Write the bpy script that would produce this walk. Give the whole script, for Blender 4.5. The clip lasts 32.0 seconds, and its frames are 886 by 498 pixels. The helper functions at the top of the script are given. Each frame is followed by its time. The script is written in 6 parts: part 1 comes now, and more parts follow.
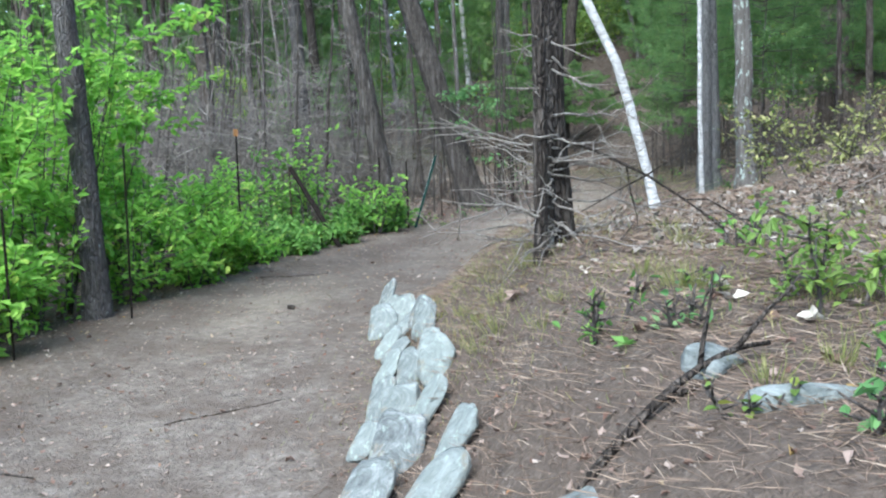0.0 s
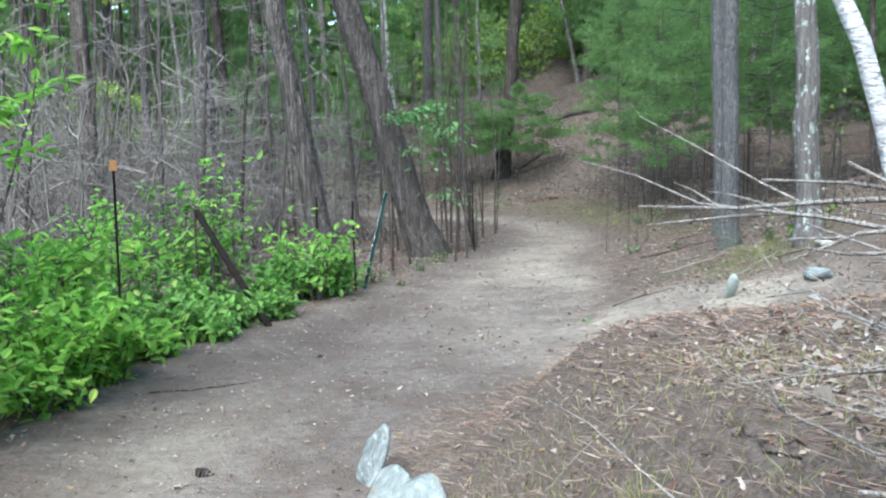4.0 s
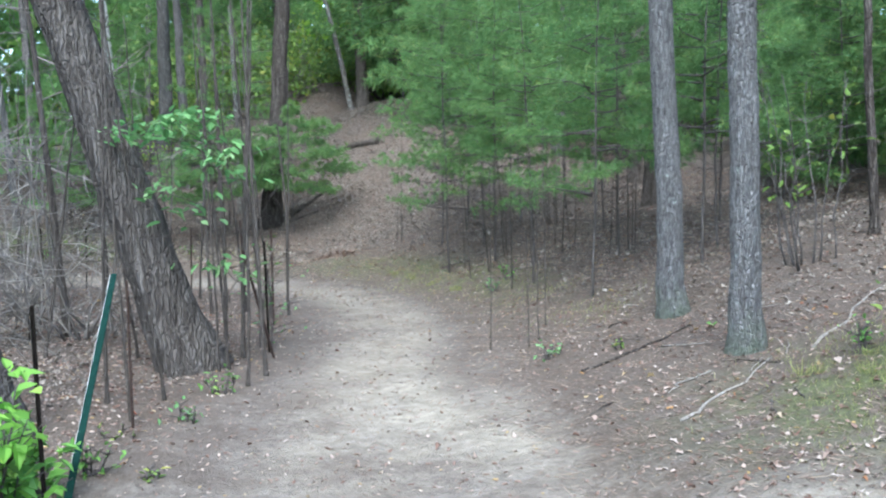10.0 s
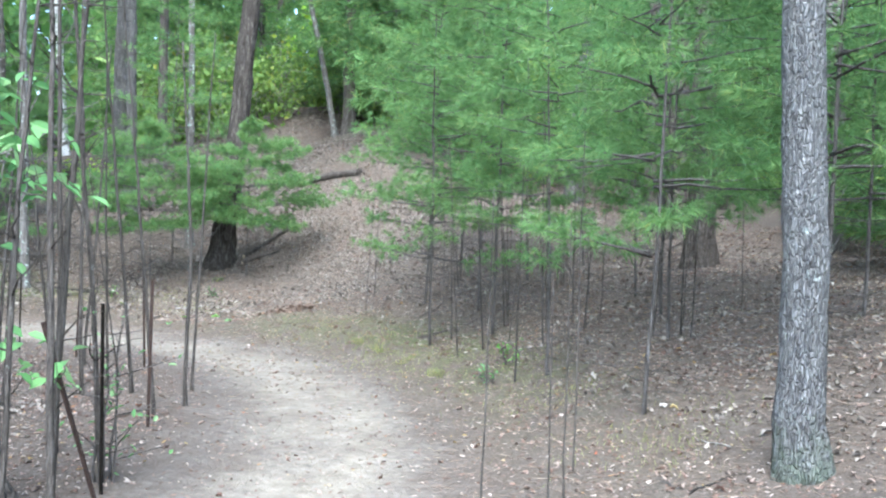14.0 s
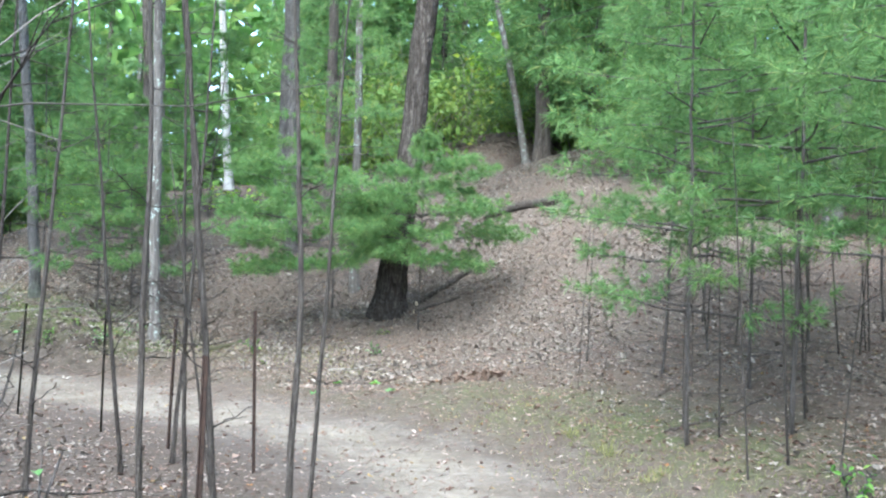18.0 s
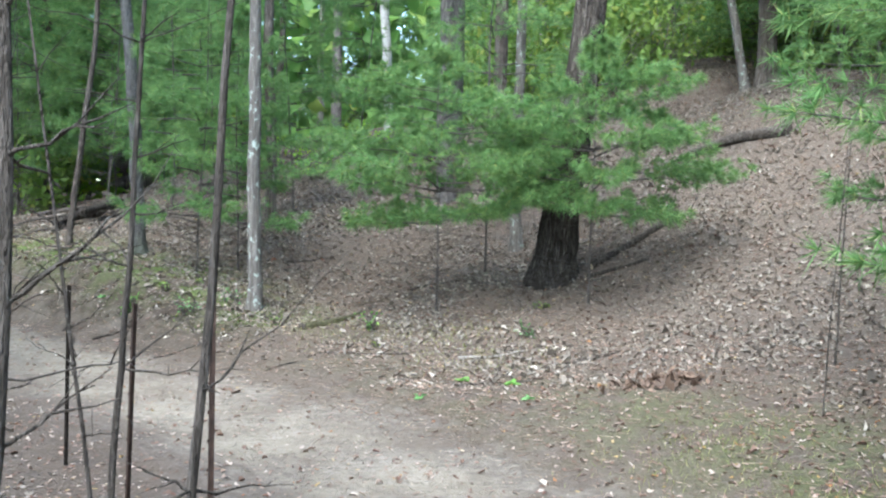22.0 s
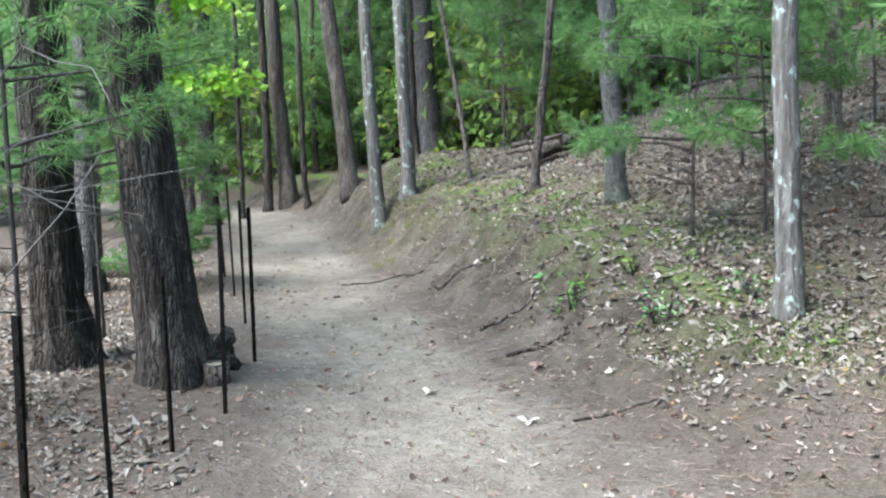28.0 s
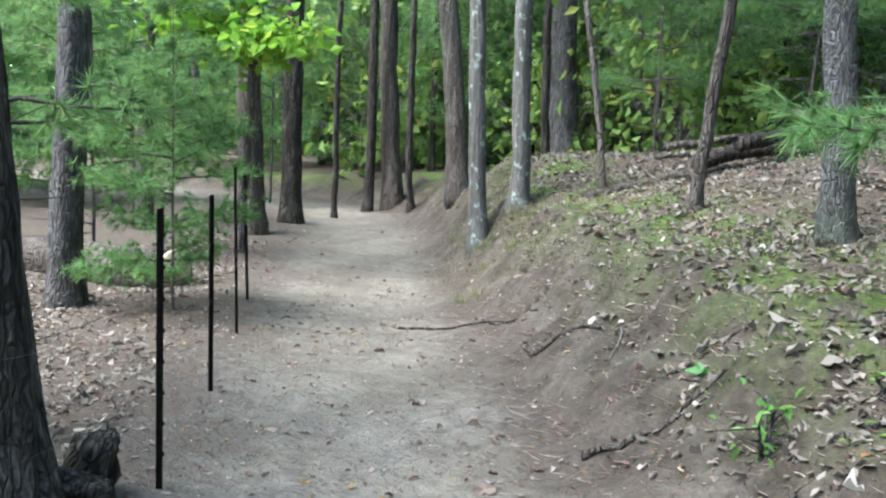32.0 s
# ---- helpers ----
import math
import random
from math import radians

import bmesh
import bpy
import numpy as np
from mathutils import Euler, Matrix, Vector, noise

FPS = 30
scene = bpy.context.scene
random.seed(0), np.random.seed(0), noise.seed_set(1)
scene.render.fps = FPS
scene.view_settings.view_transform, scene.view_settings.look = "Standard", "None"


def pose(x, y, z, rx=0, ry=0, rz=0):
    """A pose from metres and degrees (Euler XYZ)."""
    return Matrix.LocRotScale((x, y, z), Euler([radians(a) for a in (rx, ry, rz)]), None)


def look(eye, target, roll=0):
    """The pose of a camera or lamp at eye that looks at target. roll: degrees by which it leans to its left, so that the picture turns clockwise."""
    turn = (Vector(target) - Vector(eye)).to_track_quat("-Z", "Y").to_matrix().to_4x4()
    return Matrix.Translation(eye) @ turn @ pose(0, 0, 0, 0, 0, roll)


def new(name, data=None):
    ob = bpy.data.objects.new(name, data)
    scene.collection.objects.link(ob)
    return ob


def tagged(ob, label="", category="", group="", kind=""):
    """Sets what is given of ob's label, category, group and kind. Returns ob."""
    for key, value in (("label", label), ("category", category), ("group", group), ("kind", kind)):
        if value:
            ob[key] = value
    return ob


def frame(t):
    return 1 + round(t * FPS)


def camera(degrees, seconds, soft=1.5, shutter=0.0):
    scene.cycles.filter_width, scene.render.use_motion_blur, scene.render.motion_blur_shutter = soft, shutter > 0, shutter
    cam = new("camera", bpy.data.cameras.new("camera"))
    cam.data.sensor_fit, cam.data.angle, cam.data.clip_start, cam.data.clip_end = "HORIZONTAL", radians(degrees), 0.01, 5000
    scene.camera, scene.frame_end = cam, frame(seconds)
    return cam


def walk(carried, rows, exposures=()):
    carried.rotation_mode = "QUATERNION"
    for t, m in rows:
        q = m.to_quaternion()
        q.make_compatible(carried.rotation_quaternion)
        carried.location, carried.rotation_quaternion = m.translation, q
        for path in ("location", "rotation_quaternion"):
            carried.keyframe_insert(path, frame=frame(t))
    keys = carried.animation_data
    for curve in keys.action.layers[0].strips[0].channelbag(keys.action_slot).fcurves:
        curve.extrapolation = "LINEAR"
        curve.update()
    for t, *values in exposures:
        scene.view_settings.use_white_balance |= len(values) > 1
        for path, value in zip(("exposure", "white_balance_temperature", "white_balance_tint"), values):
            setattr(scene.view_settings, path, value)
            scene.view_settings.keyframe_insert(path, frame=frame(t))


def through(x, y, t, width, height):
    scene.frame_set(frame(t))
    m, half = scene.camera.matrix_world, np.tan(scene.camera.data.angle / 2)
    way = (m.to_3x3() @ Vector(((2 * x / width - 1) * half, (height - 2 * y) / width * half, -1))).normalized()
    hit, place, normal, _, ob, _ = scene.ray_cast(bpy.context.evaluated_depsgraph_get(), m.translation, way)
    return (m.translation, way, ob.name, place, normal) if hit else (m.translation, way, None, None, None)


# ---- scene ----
cam = camera(50.0, 32.0, soft=2.2)
PATH = [
    (0, (-0.000, -0.000, 1.631), (-0.000, 1.982, 1.364), -1.4),
    (0.5, (-0.009, 0.526, 1.592), (0.052, 2.503, 1.301), -1.4),
    (1, (-0.056, 1.009, 1.583), (0.095, 2.983, 1.299), -0.5),
    (1.5, (-0.108, 1.460, 1.571), (0.198, 3.411, 1.251), -1.7),
    (2, (-0.202, 1.905, 1.585), (0.063, 3.867, 1.299), 0.7),
    (2.5, (-0.363, 2.415, 1.544), (-0.179, 4.388, 1.274), -0.9),
    (4.5, (-0.726, 4.042, 1.698), (-0.501, 6.021, 1.510), -0.6),
    (5, (-0.881, 4.589, 1.690), (-0.546, 6.555, 1.536), -0.0),
    (5.5, (-0.941, 5.085, 1.655), (-0.555, 7.042, 1.510), -0.6),
    (6, (-0.935, 5.590, 1.676), (-0.575, 7.549, 1.494), 0.5),
    (6.5, (-0.978, 6.133, 1.685), (-0.480, 8.059, 1.483), -0.6),
    (7, (-0.972, 6.685, 1.692), (-0.415, 8.596, 1.502), -0.9),
    (7.5, (-0.992, 7.177, 1.653), (-0.406, 9.080, 1.467), -0.5),
    (8, (-0.916, 7.689, 1.631), (-0.251, 9.568, 1.464), 0.4),
    (8.5, (-0.787, 8.155, 1.649), (-0.141, 10.039, 1.468), 1.6),
    (9, (-0.658, 8.643, 1.654), (0.075, 10.490, 1.428), -0.6),
    (9.5, (-0.487, 9.089, 1.635), (0.264, 10.935, 1.473), -0.5),
    (10, (-0.356, 9.526, 1.613), (0.378, 11.381, 1.472), -1.2),
    (10.5, (-0.169, 9.932, 1.618), (0.626, 11.761, 1.471), -2.1),
    (11, (0.029, 10.340, 1.621), (0.767, 12.194, 1.483), 0.5),
    (11.5, (0.160, 10.799, 1.587), (0.855, 12.671, 1.468), -1.4),
    (12, (0.340, 11.267, 1.580), (1.024, 13.144, 1.484), -3.2),
    (12.5, (0.519, 11.732, 1.571), (1.212, 13.607, 1.546), -1.8),
    (13, (0.744, 12.165, 1.559), (1.544, 13.998, 1.522), -1.8),
    (13.5, (1.017, 12.594, 1.594), (1.801, 14.434, 1.556), 1.0),
    (15.5, (1.428, 14.205, 1.512), (2.102, 16.087, 1.452), 2.4),
    (16, (1.589, 14.737, 1.504), (2.181, 16.647, 1.549), 3.3),
    (16.5, (1.679, 15.195, 1.488), (2.121, 17.145, 1.527), 2.4),
    (17, (1.790, 15.691, 1.461), (2.196, 17.649, 1.510), 1.4),
    (17.5, (1.916, 16.136, 1.475), (2.254, 18.107, 1.515), 3.2),
    (18, (2.012, 16.617, 1.485), (2.384, 18.582, 1.519), 2.1),
    (18.5, (2.208, 17.026, 1.472), (2.596, 18.987, 1.495), 0.3),
    (19, (2.307, 17.503, 1.473), (2.742, 19.455, 1.500), 1.3),
    (19.5, (2.435, 17.969, 1.460), (2.932, 19.906, 1.419), -0.7),
    (20, (2.629, 18.185, 1.487), (2.952, 20.157, 1.421), 0.7),
    (20.5, (2.756, 18.584, 1.465), (2.983, 20.569, 1.373), 0.9),
    (21, (2.873, 18.958, 1.431), (3.037, 20.949, 1.333), -1.2),
    (21.5, (2.913, 19.291, 1.511), (2.830, 21.289, 1.447), 4.1),
    (22, (2.972, 19.774, 1.483), (2.904, 21.771, 1.401), 2.0),
    (22.5, (3.041, 20.188, 1.505), (3.029, 22.185, 1.410), 0.6),
    (23, (3.027, 20.634, 1.473), (2.854, 22.623, 1.359), 0.6),
    (23.5, (3.031, 21.060, 1.453), (2.838, 23.047, 1.328), 0.7),
    (24, (3.077, 21.493, 1.491), (2.794, 23.467, 1.346), 2.3),
    (24.5, (3.047, 21.920, 1.511), (2.752, 23.891, 1.342), 2.5),
    (25, (3.050, 22.305, 1.539), (2.687, 24.262, 1.342), 0.1),
    (25.5, (2.945, 22.709, 1.509), (2.352, 24.609, 1.320), 3.2),
    (26, (2.830, 23.078, 1.498), (2.176, 24.952, 1.246), -0.1),
    (26.5, (2.667, 23.459, 1.488), (1.773, 25.229, 1.230), 1.1),
    (28.5, (1.909, 24.868, 1.414), (0.726, 26.461, 1.163), -1.5),
    (29, (1.696, 25.198, 1.393), (0.502, 26.786, 1.160), -0.1),
    (29.5, (1.522, 25.494, 1.354), (0.276, 27.043, 1.138), -0.1),
    (30, (1.340, 25.790, 1.348), (0.125, 27.363, 1.121), -0.4),
    (30.5, (1.177, 26.093, 1.344), (-0.138, 27.577, 1.081), -0.8),
    (31, (0.970, 26.382, 1.320), (-0.331, 27.877, 1.050), 0.1),
    (31.5, (0.772, 26.708, 1.285), (-0.555, 28.183, 1.035), -0.4),
    (32, (0.590, 26.997, 1.257), (-0.796, 28.418, 1.015), 2.1),
]
EXPOSURES = [(0, 1.9, 6000, 3), (2.5, 1.88, 6000, 3), (5, 2.28, 5900, 3), (9, 2.27, 5750, 3), (13, 2.9, 5750, 3), (16.5, 3.02, 5820, 3), (22, 2.73, 6020, 3), (26, 2.73, 6020, 3), (29, 2.9, 6000, 3), (32, 2.88, 6000, 3)]
walk(cam, [(t, look(eye, target, roll)) for t, eye, target, roll in PATH], EXPOSURES)

# ---- daylight: bright overcast sky, soft sun over the open left side ----
world = bpy.data.worlds.new("sky")
scene.world = world
world.use_nodes = True
wn = world.node_tree.nodes
sky = wn.new("ShaderNodeTexSky")
sky.sky_type, sky.sun_disc = "NISHITA", False
sky.sun_elevation, sky.sun_rotation = radians(54), radians(-151)
sky.dust_density, sky.air_density = 1.0, 1.0
wn["Background"].inputs["Strength"].default_value = 0.15
world.node_tree.links.new(sky.outputs["Color"], wn["Background"].inputs["Color"])
sun_data = bpy.data.lights.new("sun", "SUN")
sun_data.energy, sun_data.angle, sun_data.color = 2.6, radians(50), (1.0, 0.98, 0.95)
sun = new("sun", sun_data)
sun.matrix_world = look((-15, -9, 42), (0, 18, 0))

# ---- materials ----


class Nodes:
    """A small builder for node materials."""

    def __init__(self, name):
        self.mat = bpy.data.materials.new(name)
        self.mat.use_nodes = True
        self.tree = self.mat.node_tree
        self.bsdf = self.tree.nodes["Principled BSDF"]
        self.out = self.tree.nodes["Material Output"]
        self.coord = None

    def add(self, kind, **inputs):
        n = self.tree.nodes.new(kind)
        for k, v in inputs.items():
            self.put(n, k.replace("_", " "), v)
        return n

    def put(self, n, key, v):
        s = n.inputs[key]
        if isinstance(v, bpy.types.NodeSocket):
            self.tree.links.new(v, s)
        else:
            s.default_value = v

    def pos(self, scale=(1, 1, 1), kind="Object"):
        if self.coord is None:
            self.coord = self.tree.nodes.new("ShaderNodeTexCoord")
        m = self.tree.nodes.new("ShaderNodeMapping")
        self.tree.links.new(self.coord.outputs[kind], m.inputs["Vector"])
        m.inputs["Scale"].default_value = scale
        return m.outputs["Vector"]

    def noise(self, scale, detail=3.0, rough=0.55, vec=None, dist=0.0):
        n = self.add("ShaderNodeTexNoise")
        n.inputs["Scale"].default_value, n.inputs["Detail"].default_value = scale, detail
        n.inputs["Roughness"].default_value, n.inputs["Distortion"].default_value = rough, dist
        self.tree.links.new(vec or self.pos(), n.inputs["Vector"])
        return n.outputs["Fac"]

    def voronoi(self, scale, vec=None, feature="F1"):
        n = self.add("ShaderNodeTexVoronoi")
        n.feature = feature
        n.inputs["Scale"].default_value = scale
        self.tree.links.new(vec or self.pos(), n.inputs["Vector"])
        return n

    def ramp(self, fac, *stops):
        n = self.tree.nodes.new("ShaderNodeValToRGB")
        e = n.color_ramp.elements
        while len(e) < len(stops):
            e.new(0.5)
        for i, (p, c) in enumerate(stops):
            e[i].position = p
            e[i].color = (c, c, c, 1) if isinstance(c, (int, float)) else (*c, 1)
        self.tree.links.new(fac, n.inputs["Fac"])
        return n.outputs["Color"]

    def mix(self, fac, a, b, blend="MIX"):
        n = self.tree.nodes.new("ShaderNodeMix")
        n.data_type, n.blend_type = "RGBA", blend
        for i, v in ((0, fac), (6, a), (7, b)):
            if isinstance(v, bpy.types.NodeSocket):
                self.tree.links.new(v, n.inputs[i])
            elif i == 0:
                n.inputs[0].default_value = v
            else:
                n.inputs[i].default_value = (*v, 1)
        return n.outputs[2]

    def math(self, op, a, b=0.0, clamp=False):
        n = self.tree.nodes.new("ShaderNodeMath")
        n.operation, n.use_clamp = op, clamp
        for i, v in ((0, a), (1, b)):
            if isinstance(v, bpy.types.NodeSocket):
                self.tree.links.new(v, n.inputs[i])
            else:
                n.inputs[i].default_value = v
        return n.outputs[0]

    def island(self):
        return self.add("ShaderNodeNewGeometry").outputs["Random Per Island"]

    def bump(self, height, strength=0.5, distance=0.02):
        n = self.add("ShaderNodeBump", Height=height, Strength=strength, Distance=distance)
        self.tree.links.new(n.outputs["Normal"], self.bsdf.inputs["Normal"])

    def done(self, color, rough=0.85, spec=0.3, metal=0.0):
        self.put(self.bsdf, "Base Color", color if isinstance(color, bpy.types.NodeSocket) else (*color, 1))
        self.put(self.bsdf, "Roughness", rough)
        self.bsdf.inputs["Specular IOR Level"].default_value = spec
        self.bsdf.inputs["Metallic"].default_value = metal
        return self.mat

    def leafy(self, color, through=0.45, rough=0.6, spec=0.25):
        """A thin leaf: part of the light shines through it."""
        self.done(color, rough, spec)
        t = self.add("ShaderNodeBsdfTranslucent")
        self.put(t, "Color", color)
        m = self.add("ShaderNodeMixShader")
        m.inputs["Fac"].default_value = through
        self.tree.links.new(self.bsdf.outputs[0], m.inputs[1])
        self.tree.links.new(t.outputs[0], m.inputs[2])
        self.tree.links.new(m.outputs[0], self.out.inputs["Surface"])
        return self.mat


def ground_material():
    n = Nodes("forest_floor")
    attr = n.add("ShaderNodeAttribute")
    attr.attribute_name = "wear"
    moss_attr = n.add("ShaderNodeAttribute")
    moss_attr.attribute_name = "moss"
    sand_attr = n.add("ShaderNodeAttribute")
    sand_attr.attribute_name = "sand"
    big, mid, fine = n.noise(0.55, 4), n.noise(3.5, 5), n.noise(38, 4, 0.7)
    needle = n.noise(60, 3, 0.7, n.pos((1, 0.16, 1)), 1.2)
    needle2 = n.noise(60, 3, 0.7, n.pos((0.16, 1, 1)), 1.2)
    litter = n.ramp(n.math("ADD", n.math("MULTIPLY", needle, 0.5), n.math("MULTIPLY", needle2, 0.5)),
                    (0.32, (0.022, 0.016, 0.012)), (0.5, (0.085, 0.064, 0.051)), (0.68, (0.2, 0.165, 0.138)))
    grey = n.ramp(fine, (0.3, (0.03, 0.024, 0.02)), (0.55, (0.098, 0.08, 0.067)), (0.75, (0.25, 0.222, 0.19)))
    litter = n.mix(n.ramp(mid, (0.40, 0.0), (0.62, 0.75)), litter, grey)
    litter = n.mix(n.ramp(big, (0.35, 0.0), (0.7, 0.55)), litter, (0.086, 0.066, 0.053))
    dirt = n.ramp(n.noise(14, 6, 0.7), (0.25, (0.062, 0.052, 0.045)), (0.5, (0.148, 0.124, 0.105)), (0.8, (0.25, 0.222, 0.198)))
    dirt = n.mix(n.ramp(n.noise(75, 3, 0.6), (0.62, 0.0), (0.72, 0.6)), dirt, (0.34, 0.31, 0.28))
    dirt = n.mix(n.ramp(n.noise(48, 3, 0.6, n.pos((1, 0.5, 1))), (0.66, 0.0), (0.74, 0.7)), dirt, (0.035, 0.027, 0.022))
    dirt = n.mix(n.math("MULTIPLY", n.ramp(n.noise(1.6, 4), (0.42, 0.0), (0.62, 1.0)), 0.7), dirt, (0.088, 0.068, 0.055))
    sand = n.ramp(n.noise(9, 6, 0.7), (0.3, (0.18, 0.155, 0.12)), (0.7, (0.39, 0.345, 0.275)))
    dirt = n.mix(n.math("MULTIPLY", sand_attr.outputs["Fac"], n.ramp(n.noise(1.1, 6, 0.7), (0.35, 0.15), (0.65, 1.0))), dirt, sand)
    damp_attr = n.add("ShaderNodeAttribute")
    damp_attr.attribute_name = "damp"
    dirt = n.mix(n.math("MULTIPLY", damp_attr.outputs["Fac"], n.ramp(n.noise(2.2, 6, 0.7), (0.3, 0.35), (0.6, 1.0))), dirt, n.ramp(n.noise(20, 5, 0.7), (0.3, (0.04, 0.031, 0.026)), (0.7, (0.105, 0.085, 0.073))))
    wear = n.math("ADD", attr.outputs["Fac"], n.math("MULTIPLY", n.math("SUBTRACT", n.noise(3.5, 7, 0.72), 0.5), 1.05))
    color = n.mix(n.ramp(wear, (0.2, 0.0), (0.78, 1.0)), litter, dirt)
    cut_attr = n.add("ShaderNodeAttribute")
    cut_attr.attribute_name = "cut"
    soil = n.ramp(n.noise(11, 6, 0.75), (0.3, (0.018, 0.014, 0.011)), (0.55, (0.055, 0.042, 0.033)), (0.75, (0.13, 0.105, 0.085)))
    color = n.mix(n.math("MULTIPLY", cut_attr.outputs["Fac"], n.ramp(n.noise(4.0, 4), (0.35, 0.25), (0.6, 1.0))), color, soil)
    moss = n.ramp(n.noise(30, 4), (0.3, (0.024, 0.045, 0.009)), (0.7, (0.105, 0.15, 0.032)))
    m = n.math("MULTIPLY", moss_attr.outputs["Fac"], n.ramp(n.noise(2.6, 6, 0.7), (0.42, 0.0), (0.54, 1.0)))
    color = n.mix(m, color, moss)
    h = n.math("ADD", n.math("MULTIPLY", needle, 0.18), n.math("ADD", n.math("MULTIPLY", fine, 0.6), n.math("MULTIPLY", mid, 1.4)))
    n.bump(h, 1.0, 0.045)
    return n.done(color, 0.95, 0.15)


def bark_material(name, dark, mid, light, lichen=None, amount=0.0, grooves=26.0, streak=0.09, foot=None, plates=0.0):
    n = Nodes(name)
    ob = n.add("ShaderNodeObjectInfo").outputs["Random"]
    ridge = n.noise(grooves, 4, 0.65, n.pos((1, 1, streak)), 0.6)
    plate = n.noise(grooves * 2.2, 3, 0.6, n.pos((1, 1, 0.3)))
    color = n.ramp(n.math("ADD", n.math("MULTIPLY", ridge, 0.7), n.math("MULTIPLY", plate, 0.3)), (0.33, dark), (0.5, mid), (0.68, light))
    color = n.mix(n.ramp(n.noise(2.3, 3), (0.4, 0.0), (0.7, 0.5)), color, mid)
    color = n.mix(n.math("MULTIPLY", ob, 0.35), color, dark)
    crack = None
    if plates:
        warp = n.add("ShaderNodeVectorMath")
        n.tree.links.new(n.pos((1, 1, plates)), warp.inputs[0])
        shift = n.add("ShaderNodeTexNoise")
        n.put(shift, "Scale", 9.0)
        n.tree.links.new(n.pos(), shift.inputs["Vector"])
        scaled = n.add("ShaderNodeVectorMath")
        scaled.operation = "SCALE"
        scaled.inputs["Scale"].default_value = 0.05
        n.tree.links.new(shift.outputs["Color"], scaled.inputs[0])
        n.tree.links.new(scaled.outputs[0], warp.inputs[1])
        edge = n.voronoi(grooves * 1.7, warp.outputs[0], "DISTANCE_TO_EDGE").outputs["Distance"]
        crack = n.ramp(edge, (0.0, 0.0), (0.2, 1.0))
        color = n.mix(n.math("MULTIPLY", n.math("SUBTRACT", 1.0, crack), 0.42), color, dark)
    if lichen:
        spot = n.noise(13, 6, 0.68, n.pos((1, 1, 0.7)))
        color = n.mix(n.ramp(spot, (0.66 - amount * 0.2, 0.0), (0.73 - amount * 0.2, 0.9)), color, lichen)
    if foot:
        z = n.add("ShaderNodeSeparateXYZ", Vector=n.pos()).outputs["Z"]
        edge = n.math("ADD", z, n.math("MULTIPLY", n.noise(14, 5, 0.7), 0.9))
        color = n.mix(n.ramp(edge, (0.4, 0.55), (0.75, 0.0)), color, foot)
    height = n.math("ADD", ridge, n.math("MULTIPLY", plate, 0.4))
    n.bump(n.math("ADD", height, n.math("MULTIPLY", crack, 0.45)) if plates else height, 1.0, 0.04)
    return n.done(color, 0.92, 0.15)


def leaf_material(name, *stops, through=0.45, rough=0.55):
    n = Nodes(name)
    c = n.ramp(n.island(), *stops)
    c = n.mix(0.35, c, n.mix(n.noise(1.3, 3), stops[0][1], stops[-1][1]))
    return n.leafy(c, through, rough)


def plain_material(name, a, b, scale=12.0, rough=0.8, spec=0.3, metal=0.0, bump=0.3, stretch=(1, 1, 1)):
    n = Nodes(name)
    v = n.pos(stretch)
    f = n.noise(scale, 5, 0.6, v)
    n.bump(n.math("ADD", f, n.noise(scale * 4, 4, 0.6, v)), bump, 0.01)
    return n.done(n.mix(n.ramp(f, (0.3, 0.0), (0.7, 1.0)), a, b), rough, spec, metal)


def stone_material():
    n = Nodes("field_stone")
    ob = n.add("ShaderNodeObjectInfo").outputs["Random"]
    band = n.noise(7, 6, 0.75, n.pos((1, 1, 4)), 1.0)
    c = n.ramp(band, (0.3, (0.035, 0.039, 0.039)), (0.5, (0.15, 0.163, 0.162)), (0.7, (0.33, 0.35, 0.345)))
    c = n.mix(n.math("MULTIPLY", ob, 0.55), c, (0.25, 0.285, 0.265))
    c = n.mix(n.ramp(n.noise(22, 4), (0.6, 0.0), (0.7, 0.7)), c, (0.3, 0.355, 0.32))
    c = n.mix(n.ramp(n.noise(5, 5, 0.7), (0.58, 0.0), (0.66, 0.55)), c, (0.2, 0.16, 0.11))
    n.bump(n.math("ADD", band, n.noise(18, 6, 0.7)), 0.9, 0.025)
    return n.done(c, 0.9, 0.2)


FLOOR = ground_material()
BARK_PINE = bark_material("pine_bark", (0.035, 0.031, 0.03), (0.12, 0.109, 0.104), (0.27, 0.252, 0.244), (0.36, 0.4, 0.36), 0.1, streak=0.2, plates=0.2)
BARK_GREY = bark_material("flaky_grey_bark", (0.04, 0.037, 0.036), (0.165, 0.158, 0.155), (0.31, 0.302, 0.298), (0.36, 0.39, 0.36), 0.12, 40.0, 0.2, (0.11, 0.14, 0.09), plates=0.22)
BARK_LICHEN = bark_material("lichen_bark", (0.04, 0.034, 0.03), (0.125, 0.112, 0.102), (0.25, 0.232, 0.215), (0.34, 0.39, 0.35), 0.5)
BARK_DARK = bark_material("dark_bark", (0.012, 0.0095, 0.008), (0.066, 0.054, 0.046), (0.22, 0.192, 0.17), grooves=22.0, streak=0.14, plates=0.12)
BARK_BROWN = bark_material("brown_bark", (0.032, 0.025, 0.021), (0.118, 0.097, 0.084), (0.27, 0.237, 0.214), grooves=20.0, streak=0.07, plates=0.18)
BARK_PALE = bark_material("pale_furrowed_bark", (0.028, 0.023, 0.02), (0.1, 0.087, 0.078), (0.25, 0.227, 0.21), grooves=17.0, streak=0.06, plates=0.08)
